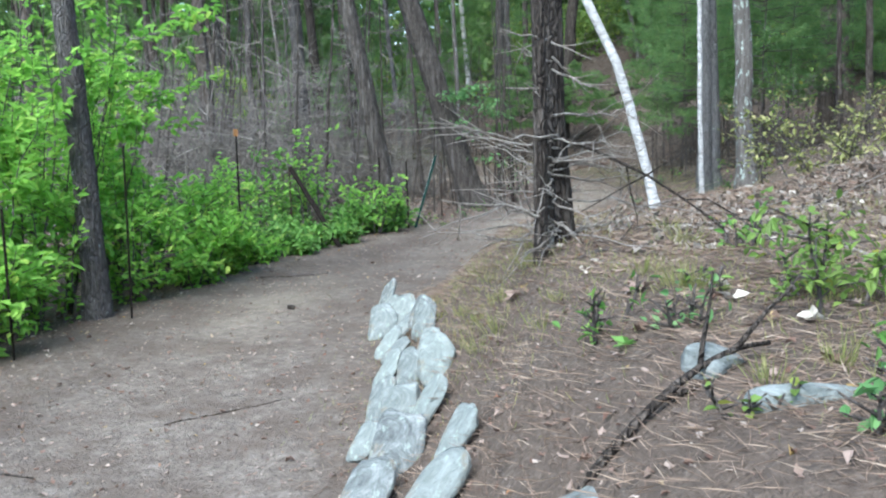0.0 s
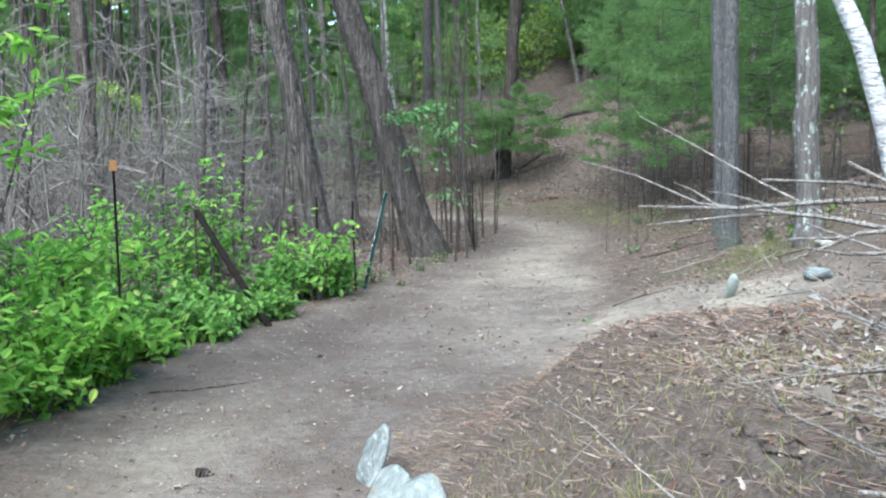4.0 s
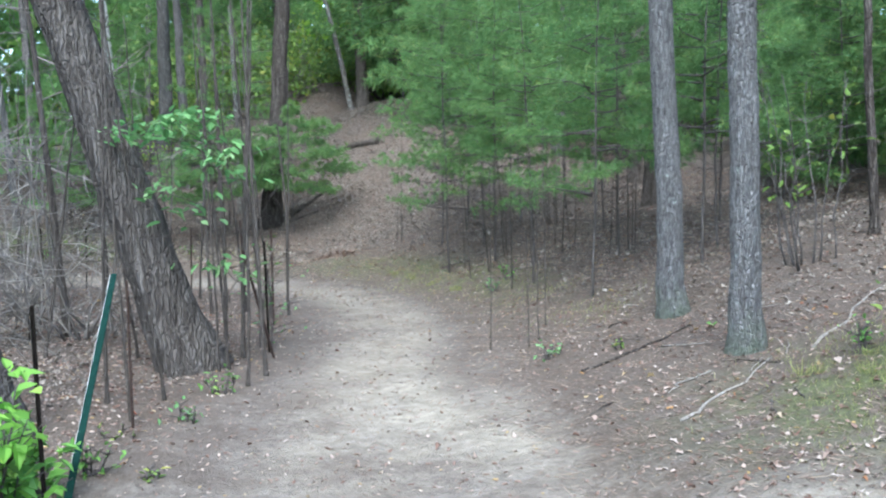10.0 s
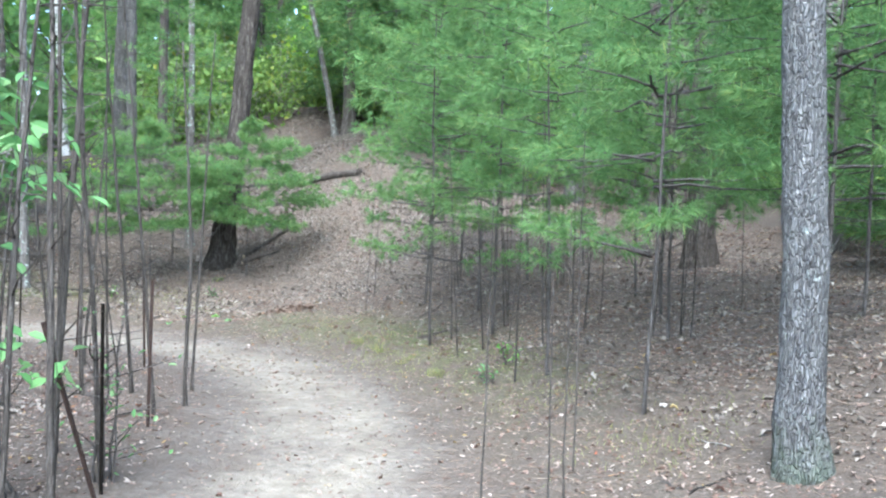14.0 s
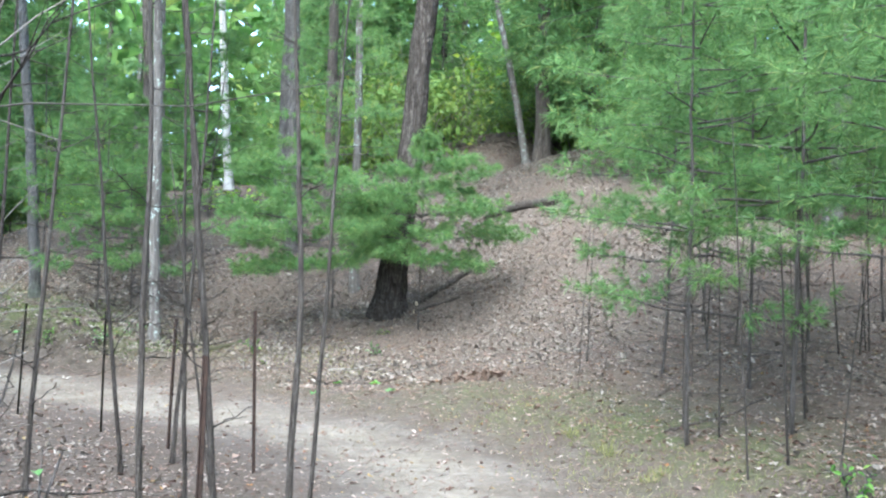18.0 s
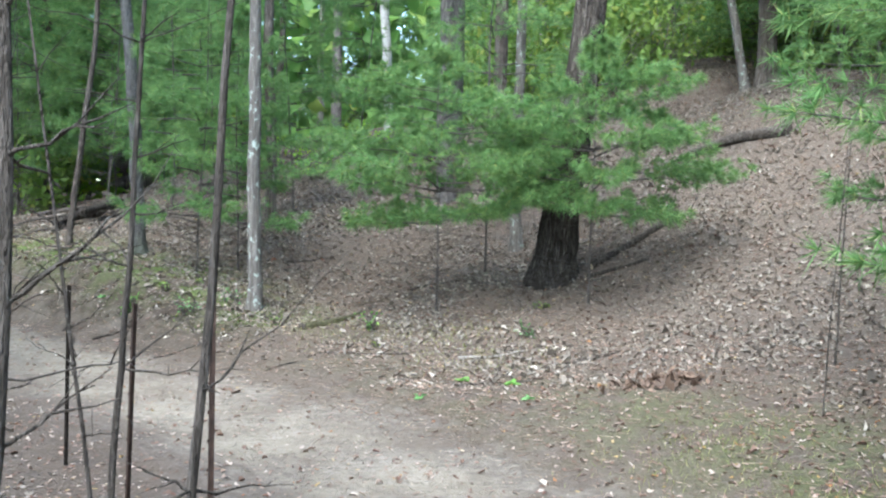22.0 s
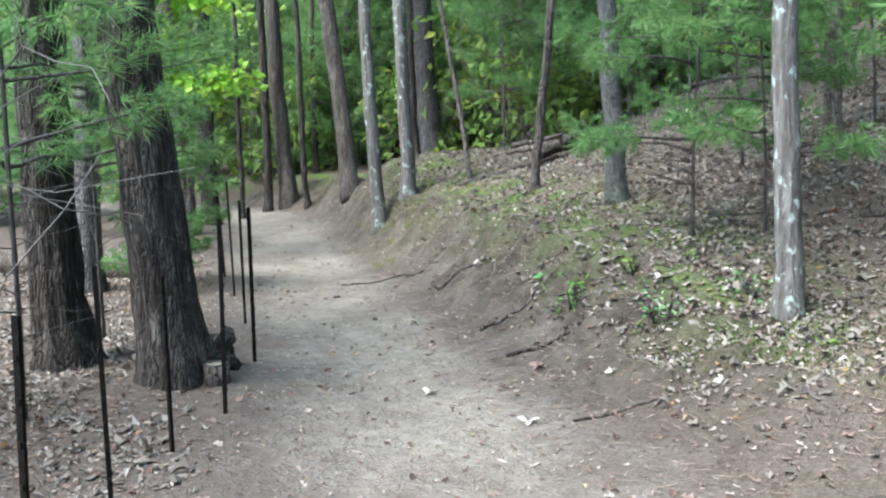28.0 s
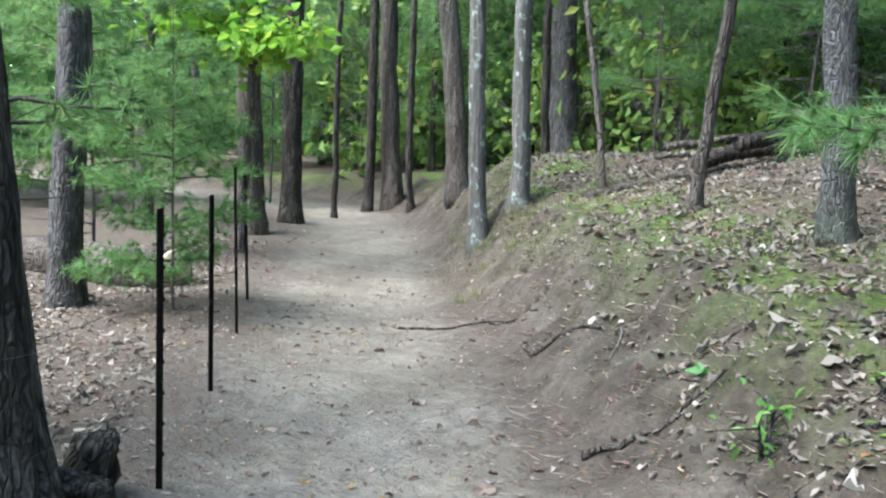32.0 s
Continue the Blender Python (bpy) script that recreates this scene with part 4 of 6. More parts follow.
def thicket():
    g = np.random.default_rng(11)
    kinds = [young_pine(k, 4.6 + 0.4 * k, 1.05 + 0.08 * (k % 3), 1.25 + 0.12 * (k % 3)) for k in range(4)]
    spots = [(5.0, 18.6), (5.3, 20.6), (5.8, 22.9), (5.2, 23.3), (6.3, 24.4), (5.9, 25.4), (6.6, 20.6), (7.4, 21.9), (7.6, 25.6), (8.2, 23.6), (6.9, 18.9), (8.1, 19.7), (7.1, 27.0), (9.0, 21.6), (8.9, 26.2)]
    for k, (x, y) in enumerate(spots):
        put_young_pine(x, y, k, kinds[k % 4], "young white pine with soft green needles above bare lower stem", g.uniform(0, 360), g.uniform(0.88, 1.08), "young pine thicket")
    # bare thin stems between them
    for k in range(34):
        x, y = g.uniform(5.0, 8.2), g.uniform(20.3, 26.5)
        bare_sapling(x, y, g.uniform(1.5, 2.6), g.uniform(0.006, 0.013), 80 + k, (g.normal(0, 0.1), g.normal(0, 0.1)), 5, label="thin bare stem in the pine thicket", group="thicket stems")
    flat = young_pine(7, 2.7, 1.25, 0.95, 70, 40, 0.11, 0.008, 7, 6, level=0.6)
    put_young_pine(2.58, 29.86, 0, flat, "young white pine with wide flat layered boughs", 20)
    put_young_pine(4.15, 29.5, 0, flat, "young white pine with wide flat layered boughs", 150, 0.95)
    put_young_pine(3.1, 31.4, 0, young_pine(8, 5.2, 1.2, 1.5), "young white pine with wide flat layered boughs", 80)
    slim = young_pine(9, 4.5, 0.75, 0.9)
    slim_far = young_pine(14, 4.5, 0.85, 0.9, split=False)
    low_slim = young_pine(15, 3.4, 0.95, 0.75, 34, 30, 0.125, 0.007, 5, 7)
    put_young_pine(-0.27, 30.72, 0, low_slim, "airy young pine with thin bare stem on the mossy bank", 30, 1.0)
    put_young_pine(0.19, 30.86, 0, low_slim, "airy young pine with thin bare stem on the mossy bank", 200, 0.85)
    for k, (x, y, s) in enumerate(((-0.55, 32.6, 1.0), (0.3, 33.6, 0.9), (-1.9, 34.9, 1.1), (-3.6, 36.5, 1.2), (0.9, 36.2, 1.1))):
        put_young_pine(x, y, k, slim, "slim young pine on the slope above the trail", 60 * k, s)
    for k, (x, y, s) in enumerate(((-6.2, 38.5, 1.3), (-7.6, 40.4, 1.5), (-9.6, 41.6, 1.4), (-4.8, 39.6, 1.5), (-11.7, 43.0, 1.6), (-13.0, 36.6, 1.4), (-10.6, 32.8, 1.3), (-8.3, 31.2, 1.2), (-14.5, 35.2, 1.6), (-12.6, 40.8, 1.5), (-5.6, 36.9, 1.0), (-16.0, 41.5, 1.7))):
        put_young_pine(x, y, k, slim_far, "slim young pine among the woodland trunks", 47 * k, s)
    bushy = young_pine(13, 3.6, 1.05, 0.15, 34, 22, 0.18, 0.014, 5, 9, False)
    for k, (x, y, s) in enumerate(((-14.9, 40.1, 1.3), (-13.3, 41.9, 1.3), (-11.0, 41.2, 1.2), (-9.9, 42.2, 1.2), (-17.0, 38.8, 1.3), (-13.9, 33.4, 1.2))):
        put_young_pine(x, y, k, bushy, "bushy pine with boughs down to the ground where the trail bends", 71 * k, s)
    for k, (x, y, s) in enumerate(((11.6, 21.6, 1.3), (13.0, 23.6, 1.4), (13.8, 20.2, 1.5), (11.2, 18.2, 1.2), (14.8, 26.0, 1.4), (15.6, 22.6, 1.6), (11.0, 15.6, 1.2), (13.2, 17.4, 1.5))):
        put_young_pine(x, y, k, bushy, "bushy pine on the hillside behind the young pines", 53 * k, s)
    small = young_pine(10, 2.4, 0.55, 0.35, 40, 24, 0.10, 0.008, 5, 8)
    put_young_pine(-5.2, 30.3, 0, small, "small bushy pine beside the fence", 10, 0.85)
    hang = young_pine(12, 4.4, 1.0, 1.35)
    put_young_pine(-2.5, 27.15, 0, hang, "young pine with drooping boughs beside the dark trunks", 40)
    put_young_pine(-3.9, 28.6, 0, hang, "young pine with drooping boughs beside the dark trunks", 190)
    put_young_pine(6.0, 18.0, 0, hang, "young pine with pale new needles behind the trail trees", 70, 1.1)


# ---- bare saplings ----
def bare_sapling(x, y, height, r, seed, lean=(0, 0), twigs=10, label="bare thin sapling with twiggy side branches", group="bare saplings", knots=None, low=0.5, reach=0.48, up=0.35):
    g = np.random.default_rng(2000 + seed)
    t = thing("sapling", pose(x, y, ground(x, y)), label, "sapling", group)
    me, P, R = trunk_mesh("trunk", height, r * 0.9, r * 0.3, SAPLING, lean, 8, 0.3, 0.006, knots, 2000 + seed, 0.2, 0.05)
    part("trunk", me, t)
    for k in range(twigs):
        i = min(len(P) - 2, int(np.searchsorted(P[:, 2], g.uniform(low, height * 0.95))))
        a = g.uniform(0, 6.3)
        L = reach * g.uniform(0.5, 1.3) * (1.15 - 0.6 * P[i, 2] / height)
        q = P[i] + np.array([math.cos(a) * L, math.sin(a) * L, L * g.normal(up, 0.3)])
        part("branch", limb_mesh("branch", P[i], q, R[i] * 0.28 + 0.0015, g, SAPLING, 2, 4), t)
    return t


def left_saplings():
    rows = [(1.17, 17.55, 3.6, 0.022), (0.95, 17.2, 3.2, 0.017), (1.45, 18.9, 4.4, 0.02), (1.17, 19.7, 4.4, 0.023), (1.14, 18.6, 4.2, 0.026), (1.9, 20.75, 3.6, 0.018),
            (2.18, 21.2, 3.1, 0.022), (2.3, 21.85, 3.3, 0.016), (1.82, 22.1, 3.8, 0.021), (1.62, 22.5, 3.2, 0.017), (1.42, 23.8, 3.4, 0.02), (1.12, 23.5, 3.3, 0.019),
            (1.38, 22.25, 4.0, 0.024), (0.63, 22.8, 3.6, 0.02), (1.75, 23.0, 2.2, 0.012), (0.4, 20.3, 3.4, 0.017), (0.75, 21.4, 3.0, 0.014), (0.3, 17.0, 3.2, 0.016), (0.0, 16.4, 3.0, 0.014),
            (-0.15, 16.9, 3.3, 0.018), (0.25, 19.2, 3.4, 0.018), (0.85, 18.0, 3.0, 0.013)]
    for k, (x, y, h, r) in enumerate(rows):
        bare_sapling(x, y, h, r, k, (0.3 * math.sin(k * 2.1) - 0.1, 0.2 * math.cos(k)), 15 if r > 0.016 else 9, "bare dark sapling with thin side branches beside the trail",
                     knots=[(0.45, 0.06, 0)] if k == 6 else None, reach=0.22 if x > 1.7 else 0.45)


# ---- bare brush ----
def brush_mesh(i):
    def make():
        g = np.random.default_rng(400 + i)
        s = Soup()
        for k in range(14):
            a, r = g.uniform(0, 6.3), g.uniform(0, 0.45)
            p0 = np.array([r * math.cos(a), r * math.sin(a), -0.05])
            h = g.uniform(0.9, 3.6)
            p1 = p0 + np.array([g.normal(0, 0.8), g.normal(0, 0.8), h])
            P = bent(p0, p1, 7, g, 0.09)
            w = g.uniform(0.006, 0.018)
            s.add(*tube(P, np.linspace(w, 0.003, 7), 4, g))
            for _ in range(8):
                j = g.integers(1, 6)
                q = P[j] + g.normal(0, 0.5, 3) * np.array([1, 1, 0.6]) + np.array([0, 0, 0.02])
                s.add(*tube(bent(P[j], q, 4, g, 0.08), np.linspace(w * 0.5, 0.002, 4), 3, g, 0, False))
        return s.mesh("twigs", BRUSH)
    return shared(("brush", i), make)


def left_brush():
    g = np.random.default_rng(21)
    for k in range(100):
        x, y = g.uniform(-9.5, 0.6), g.uniform(14.0, 27.0)
        off, half = offset(x, y)
        if -off - half < (1.9 if y > 18 else 1.3) or (x > -3.0 and y < 19.4 and k % 3) or (x > -3.4 and y < 15.6):
            continue
        t = thing("brush", pose(x, y, ground(x, y) - 0.02, rz=g.uniform(0, 360)) @ Matrix.Scale(g.uniform(0.8, 1.25), 4), "tangle of bare grey-brown twigs under the trees", "brush", "bare brush")
        part("twig_tangle", brush_mesh(k % 5), t)["kind"] = "stuff"
    # thin straight stems in the brush
    for k in range(20):
        x, y = g.uniform(-6.5, 0.2), g.uniform(15.0, 26.0)
        off, half = offset(x, y)
        if -off - half < 1.0 or (x > -3.0 and y < 19.0):
            continue
        bare_sapling(x, y, g.uniform(3.0, 5.5), g.uniform(0.012, 0.03), 200 + k, (g.normal(0, 0.3), 0.1), 6, "thin bare stem in the brush", "brush stems", reach=0.8, up=0.1)


def dead_conifer(i):
    """Shared meshes of a thin dead conifer: stem and long drooping bare limbs full of twigs."""
    def make():
        g = np.random.default_rng(450 + i)
        h = 4.2 + 0.7 * i
        stem, P, R = trunk_mesh("trunk", h, 0.026 + 0.005 * i, 0.008, (TWIG, SAPLING)[i % 2], (g.normal(0, 0.3), g.normal(0, 0.3)), 8, 0.3, 0.006, None, 450 + i, 0.2, 0.05)
        limbs = []
        for k in range(17):
            j = min(len(P) - 2, int(np.searchsorted(P[:, 2], 0.35 + (h - 0.6) * (k + g.uniform()) / 17)))
            a, L = g.uniform(0, 6.3), g.uniform(0.45, 1.35) * (1.1 - 0.5 * P[j, 2] / h)
            s = Soup()
            B = bent(P[j], P[j] + np.array([math.cos(a) * L, math.sin(a) * L, L * g.normal(-0.05, 0.28)]), 7, g, 0.06)
            s.add(*tube(B, np.linspace(0.009, 0.003, 7), 5, g))
            for _ in range(8):
                m = g.integers(1, 6)
                q = B[m] + (B[-1] - B[0]) * g.uniform(0.1, 0.35) + g.normal(0, 0.2, 3) * L
                s.add(*tube(bent(B[m], q, 4, g, 0.06), np.linspace(0.0045, 0.002, 4), 3, g, 0, False))
            limbs.append(s.mesh("twig_tangle", BRUSH))
        return stem, limbs
    return shared(("dead", i), make)


def dead_conifers():
    g = np.random.default_rng(23)
    spots = [(-1.6, 16.6), (-2.5, 16.0), (-3.2, 17.2), (-2.2, 17.8), (-3.9, 16.2), (-1.2, 19.6), (-2.9, 19.0), (-4.4, 18.2), (-5.2, 16.8), (-3.6, 20.2), (-1.9, 21.0), (-0.4, 20.6), (-5.0, 15.0), (0.1, 21.8), (-6.2, 18.0)]
    for k, (x, y) in enumerate(spots):
        stem, limbs = dead_conifer(k % 4)
        t = thing("dead_conifer", pose(x, y, ground(x, y), rz=g.uniform(0, 360)) @ Matrix.Scale(g.uniform(0.85, 1.15), 4), "thin dead conifer with bare drooping grey twigs", "dead tree", "dead conifers")
        part("trunk", stem, t)
        for me in limbs:
            part("twig_tangle", me, t)["kind"] = "stuff"


# ---- shrubs and small leafy plants ----
def shrub(x, y, height, width, leaves, seed, material=None, leaf=0.085, label="dense leafy green shrub along the fence", name="shrub", group="fence shrubs", bare=0.12):
    g = np.random.default_rng(3000 + seed)
    t = thing(name, pose(x, y, ground(x, y)), label, "shrub", group)
    C, D, fine = [], [], Soup()
    stems = max(4, int(10 * width))
    for k in range(stems):
        a = g.uniform(0, 6.3)
        p0 = np.array([math.cos(a), math.sin(a), 0]) * g.uniform(0, width * 0.35)
        p0[2] = -0.05
        h = height * g.uniform(0.6, 1.05)
        p1 = p0 + np.array([math.cos(a) * width * g.uniform(0.0, 0.55), math.sin(a) * width * g.uniform(0.0, 0.55), h])
        P = bent(p0, p1, 9, g, 0.04)
        me = Soup()
        me.add(*tube(P, np.linspace(0.011, 0.003, 9), 5, g))
        part("stem", me.mesh("stem", TWIG), t)
        n = leaves // stems
        sides = 6
        for _ in range(sides):
            j = g.integers(max(2, int(8 * bare)), 8)
            q = P[j] + np.array([g.normal(0, 0.25), g.normal(0, 0.25), g.uniform(0.05, 0.3)]) * min(1, height)
            fine.add(*tube(bent(P[j], q, 3, g, 0.03), np.linspace(0.005, 0.002, 3), 4, g))
            m = n // (sides + 2)
            u = g.uniform(0.2, 1.05, m)[:, None]
            C.append(P[j] + (q - P[j]) * u + g.normal(0, 0.03, (m, 3)))
            D.append(np.tile(q - P[j], (m, 1)) * 1.5 + g.normal(0, 0.5, (m, 3)))
        m = n - (n // (sides + 2)) * sides
        u = (g.uniform(bare, 1.0, m) * 8)
        i0 = np.minimum(u.astype(int), 7)
        C.append(P[i0] + (P[i0 + 1] - P[i0]) * (u - i0)[:, None])
        D.append(g.normal(0, 1, (m, 3)) * np.array([1, 1, 0.4]) + np.array([0, 0, 0.35]))
    part("twig_tangle", fine.mesh("twig_tangle", TWIG), t)["kind"] = "stuff"
    C, D = np.concatenate(C), np.concatenate(D)
    V, F = oval_leaves(C, D, leaf * g.uniform(0.5, 1.25, len(C)), leaf * 0.5, g, 0.18, 0.25)
    part("leaves", mesh_from("leaves", V, F, material or GREEN, False), t)["kind"] = "stuff"
    return t


def shrubs():
    g = np.random.default_rng(31)
    tall = [(-3.9, 8.6, 3.4, 1.7), (-4.9, 9.6, 3.8, 1.8), (-3.7, 10.2, 3.0, 1.5), (-5.2, 7.6, 3.6, 1.8), (-4.6, 11.6, 3.0, 1.5), (-4.1, 7.2, 2.6, 1.4), (-4.8, 5.9, 2.6, 1.5)]
    for k, (x, y, h, w) in enumerate(tall):
        shrub(x, y, h, w, 2700, k, SUNLIT_GREEN, 0.115, bare=0.03, label="tall bright green leafy shrub behind the fence")
    low = [(-3.1, 9.0, 1.3, 0.9), (-2.9, 10.0, 1.2, 0.9), (-2.8, 11.0, 1.0, 0.8), (-3.2, 11.3, 1.6, 1.0), (-2.4, 11.9, 0.5, 0.6), (-3.0, 12.4, 0.8, 0.8), (-2.0, 12.6, 0.42, 0.6), (-2.8, 13.5, 0.75, 0.8), (-1.5, 13.6, 0.42, 0.5), (-2.3, 14.6, 0.8, 0.6), (-1.1, 14.3, 0.75, 0.6), (-1.3, 15.0, 0.9, 0.7), (-3.5, 13.2, 1.5, 1.0), (-0.75, 14.75, 0.6, 0.5), (-3.4, 7.9, 1.2, 0.8), (-3.5, 6.9, 0.9, 0.7), (-3.9, 6.1, 0.9, 0.8), (-2.05, 12.9, 0.5, 0.5), (-1.6, 12.7, 0.45, 0.45), (-1.3, 13.7, 0.6, 0.55), (-2.75, 14.8, 1.7, 0.6), (-2.3, 14.9, 1.2, 0.5), (-1.9, 12.0, 0.32, 0.5), (-2.15, 11.3, 0.42, 0.5), (-2.35, 10.5, 0.5, 0.5), (-2.55, 9.7, 0.85, 0.6), (-0.85, 14.2, 0.5, 0.4), (-1.25, 13.0, 0.35, 0.4)]
    for k, (x, y, h, w) in enumerate(low):
        near = y > 11.2
        # Low shrubs before y 11.5 take the lightened leaves: daylight put into colour.
        shrub(x, y, min(h * 0.85, 0.5) if near and x > -1.6 else h * (0.85 if near else 1.0), w, 400 if near else 900, 40 + k, material=SUNLIT_GREEN if y < 11.5 else GREEN, leaf=0.1, bare=0.03, label="low leafy green shrub along the fence")
    # upright leafy shoots out of the low shrubs
    for k, (x, y, h) in enumerate(((-2.1, 14.3, 1.7), (-1.95, 14.5, 1.5), (-2.95, 13.7, 1.35), (-1.0, 13.9, 1.1), (-0.8, 14.3, 0.85), (-2.9, 12.9, 1.25), (-1.2, 14.4, 0.9), (-3.2, 14.4, 1.5))):
        shrub(x, y, h, 0.32, 110, 500 + k, SUNLIT_GREEN, 0.11, "leafy upright green shoot above the low shrubs", "shoot", "fence shrubs", 0.35)
    # leaf clumps on saplings beside the trail
    oak = thing("oak_sapling", pose(0.95, 18.05, ground(0.95, 18.05)), "oak sapling with pale green leaf clusters on level boughs", "sapling", "leafy saplings")
    me, P, R = trunk_mesh("trunk", 2.5, 0.016, 0.006, SAPLING, (-0.15, 0.1), 8, 0.3, 0.006, None, 70, 0.2, 0.03)
    part("trunk", me, oak)
    for dx, dy, z, n in ((-0.72, 0.1, 2.1, 44), (-0.45, -0.15, 2.2, 40), (-0.2, 0.15, 2.25, 44), (-0.15, -0.2, 1.95, 36), (0.02, 0.1, 1.8, 26), (-0.58, 0.1, 1.6, 24), (-0.3, 0.2, 1.4, 16), (-0.05, 0.0, 0.95, 16), (0.15, -0.1, 0.85, 14)):
        p0 = np.array([-0.05, 0.03, z - 0.2])
        p1 = np.array([dx, dy, z])
        part("limb", limb_mesh("limb", p0, p1, 0.006, g, SAPLING, 3, 4), oak)
        C = p1 + g.normal(0, 1, (n, 3)) * np.array([0.14, 0.12, 0.055])
        V, F = oval_leaves(C, g.normal(0, 1, (n, 3)) * np.array([1, 1, 0.25]) - np.array([0, 0, 0.15]), 0.115 * g.uniform(0.7, 1.2, n), 0.06, g, 0.12, 0.25)
        part("leaf_spray", mesh_from("leaf_spray", V, F, PALEGREEN, False), oak)["kind"] = "stuff"
    shrub(1.44, 18.96, 1.05, 0.25, 70, 71, PALEGREEN, 0.055, "small sprout with fresh pale leaves", "sprout", "leafy saplings")
    shrub(6.05, 16.4, 1.9, 0.9, 90, 72, MIDGREEN, 0.10, "thin sapling with scattered yellow-green leaves", "leafy_sapling", "leafy saplings", 0.45)
    shrub(4.4, 13.5, 0.4, 0.5, 110, 73, MIDGREEN, 0.09, "low green plant at the foot of the lichen tree", "low_plant", "leafy saplings")
    shrub(1.35, 3.3, 0.4, 0.5, 420, 74, MIDGREEN, 0.05, "small green bush on the mound", "bush", "mound bushes")
    shrub(3.4, 8.3, 0.9, 1.6, 1100, 76, GRASS, 0.06, "dry yellowing bush beyond the mound", "bush", "mound bushes")
    shrub(4.6, 9.0, 1.0, 1.8, 1100, 77, GRASS, 0.06, "dry yellowing bush beyond the mound", "bush", "mound bushes")
    for k, (x, y) in enumerate(((0.2, 35.6), (1.0, 36.4), (-0.9, 36.5), (1.9, 35.6), (-2.2, 37.4))):
        shrub(x, y, 0.7, 1.2, 150, 78 + k, YELLOWGREEN, 0.11, "low bush with yellowing leaves up the slope", "bush", "slope bushes")
    # maple bough over the trail
    m = thing("maple_tree", pose(-7.4, 32.3, ground(-7.4, 32.3)), "young maple with bright yellow-green leaves over the trail", "maple tree")
    me, P, R = trunk_mesh("trunk", 6, 0.05, 0.02, BARK_BROWN, (0.3, 0.1), 10, 0.3, 0.006, None, 88)
    part("trunk", me, m)
    for k in range(9):
        a, z = g.uniform(0, 6.3), g.uniform(1.9, 3.5)
        p0 = np.array([0.15, 0.05, z])
        p1 = p0 + np.array([math.cos(a), math.sin(a), 0.1]) * g.uniform(0.8, 1.5)
        part("limb", limb_mesh("limb", p0, p1, 0.014, g, BARK_BROWN), m)
        C = p0 + (p1 - p0) * g.uniform(0.2, 1.1, 190)[:, None] + g.normal(0, 0.2, (190, 3)) * np.array([1, 1, 0.5])
        V, F = blades(C, g.normal(0, 1, (190, 3)) * np.array([1, 1, 0.35]), 0.12, 0.11, g, 0.08, 0.25)
        part("leaf_spray", mesh_from("leaf_spray", V, F, YELLOWGREEN, False), m)["kind"] = "stuff"


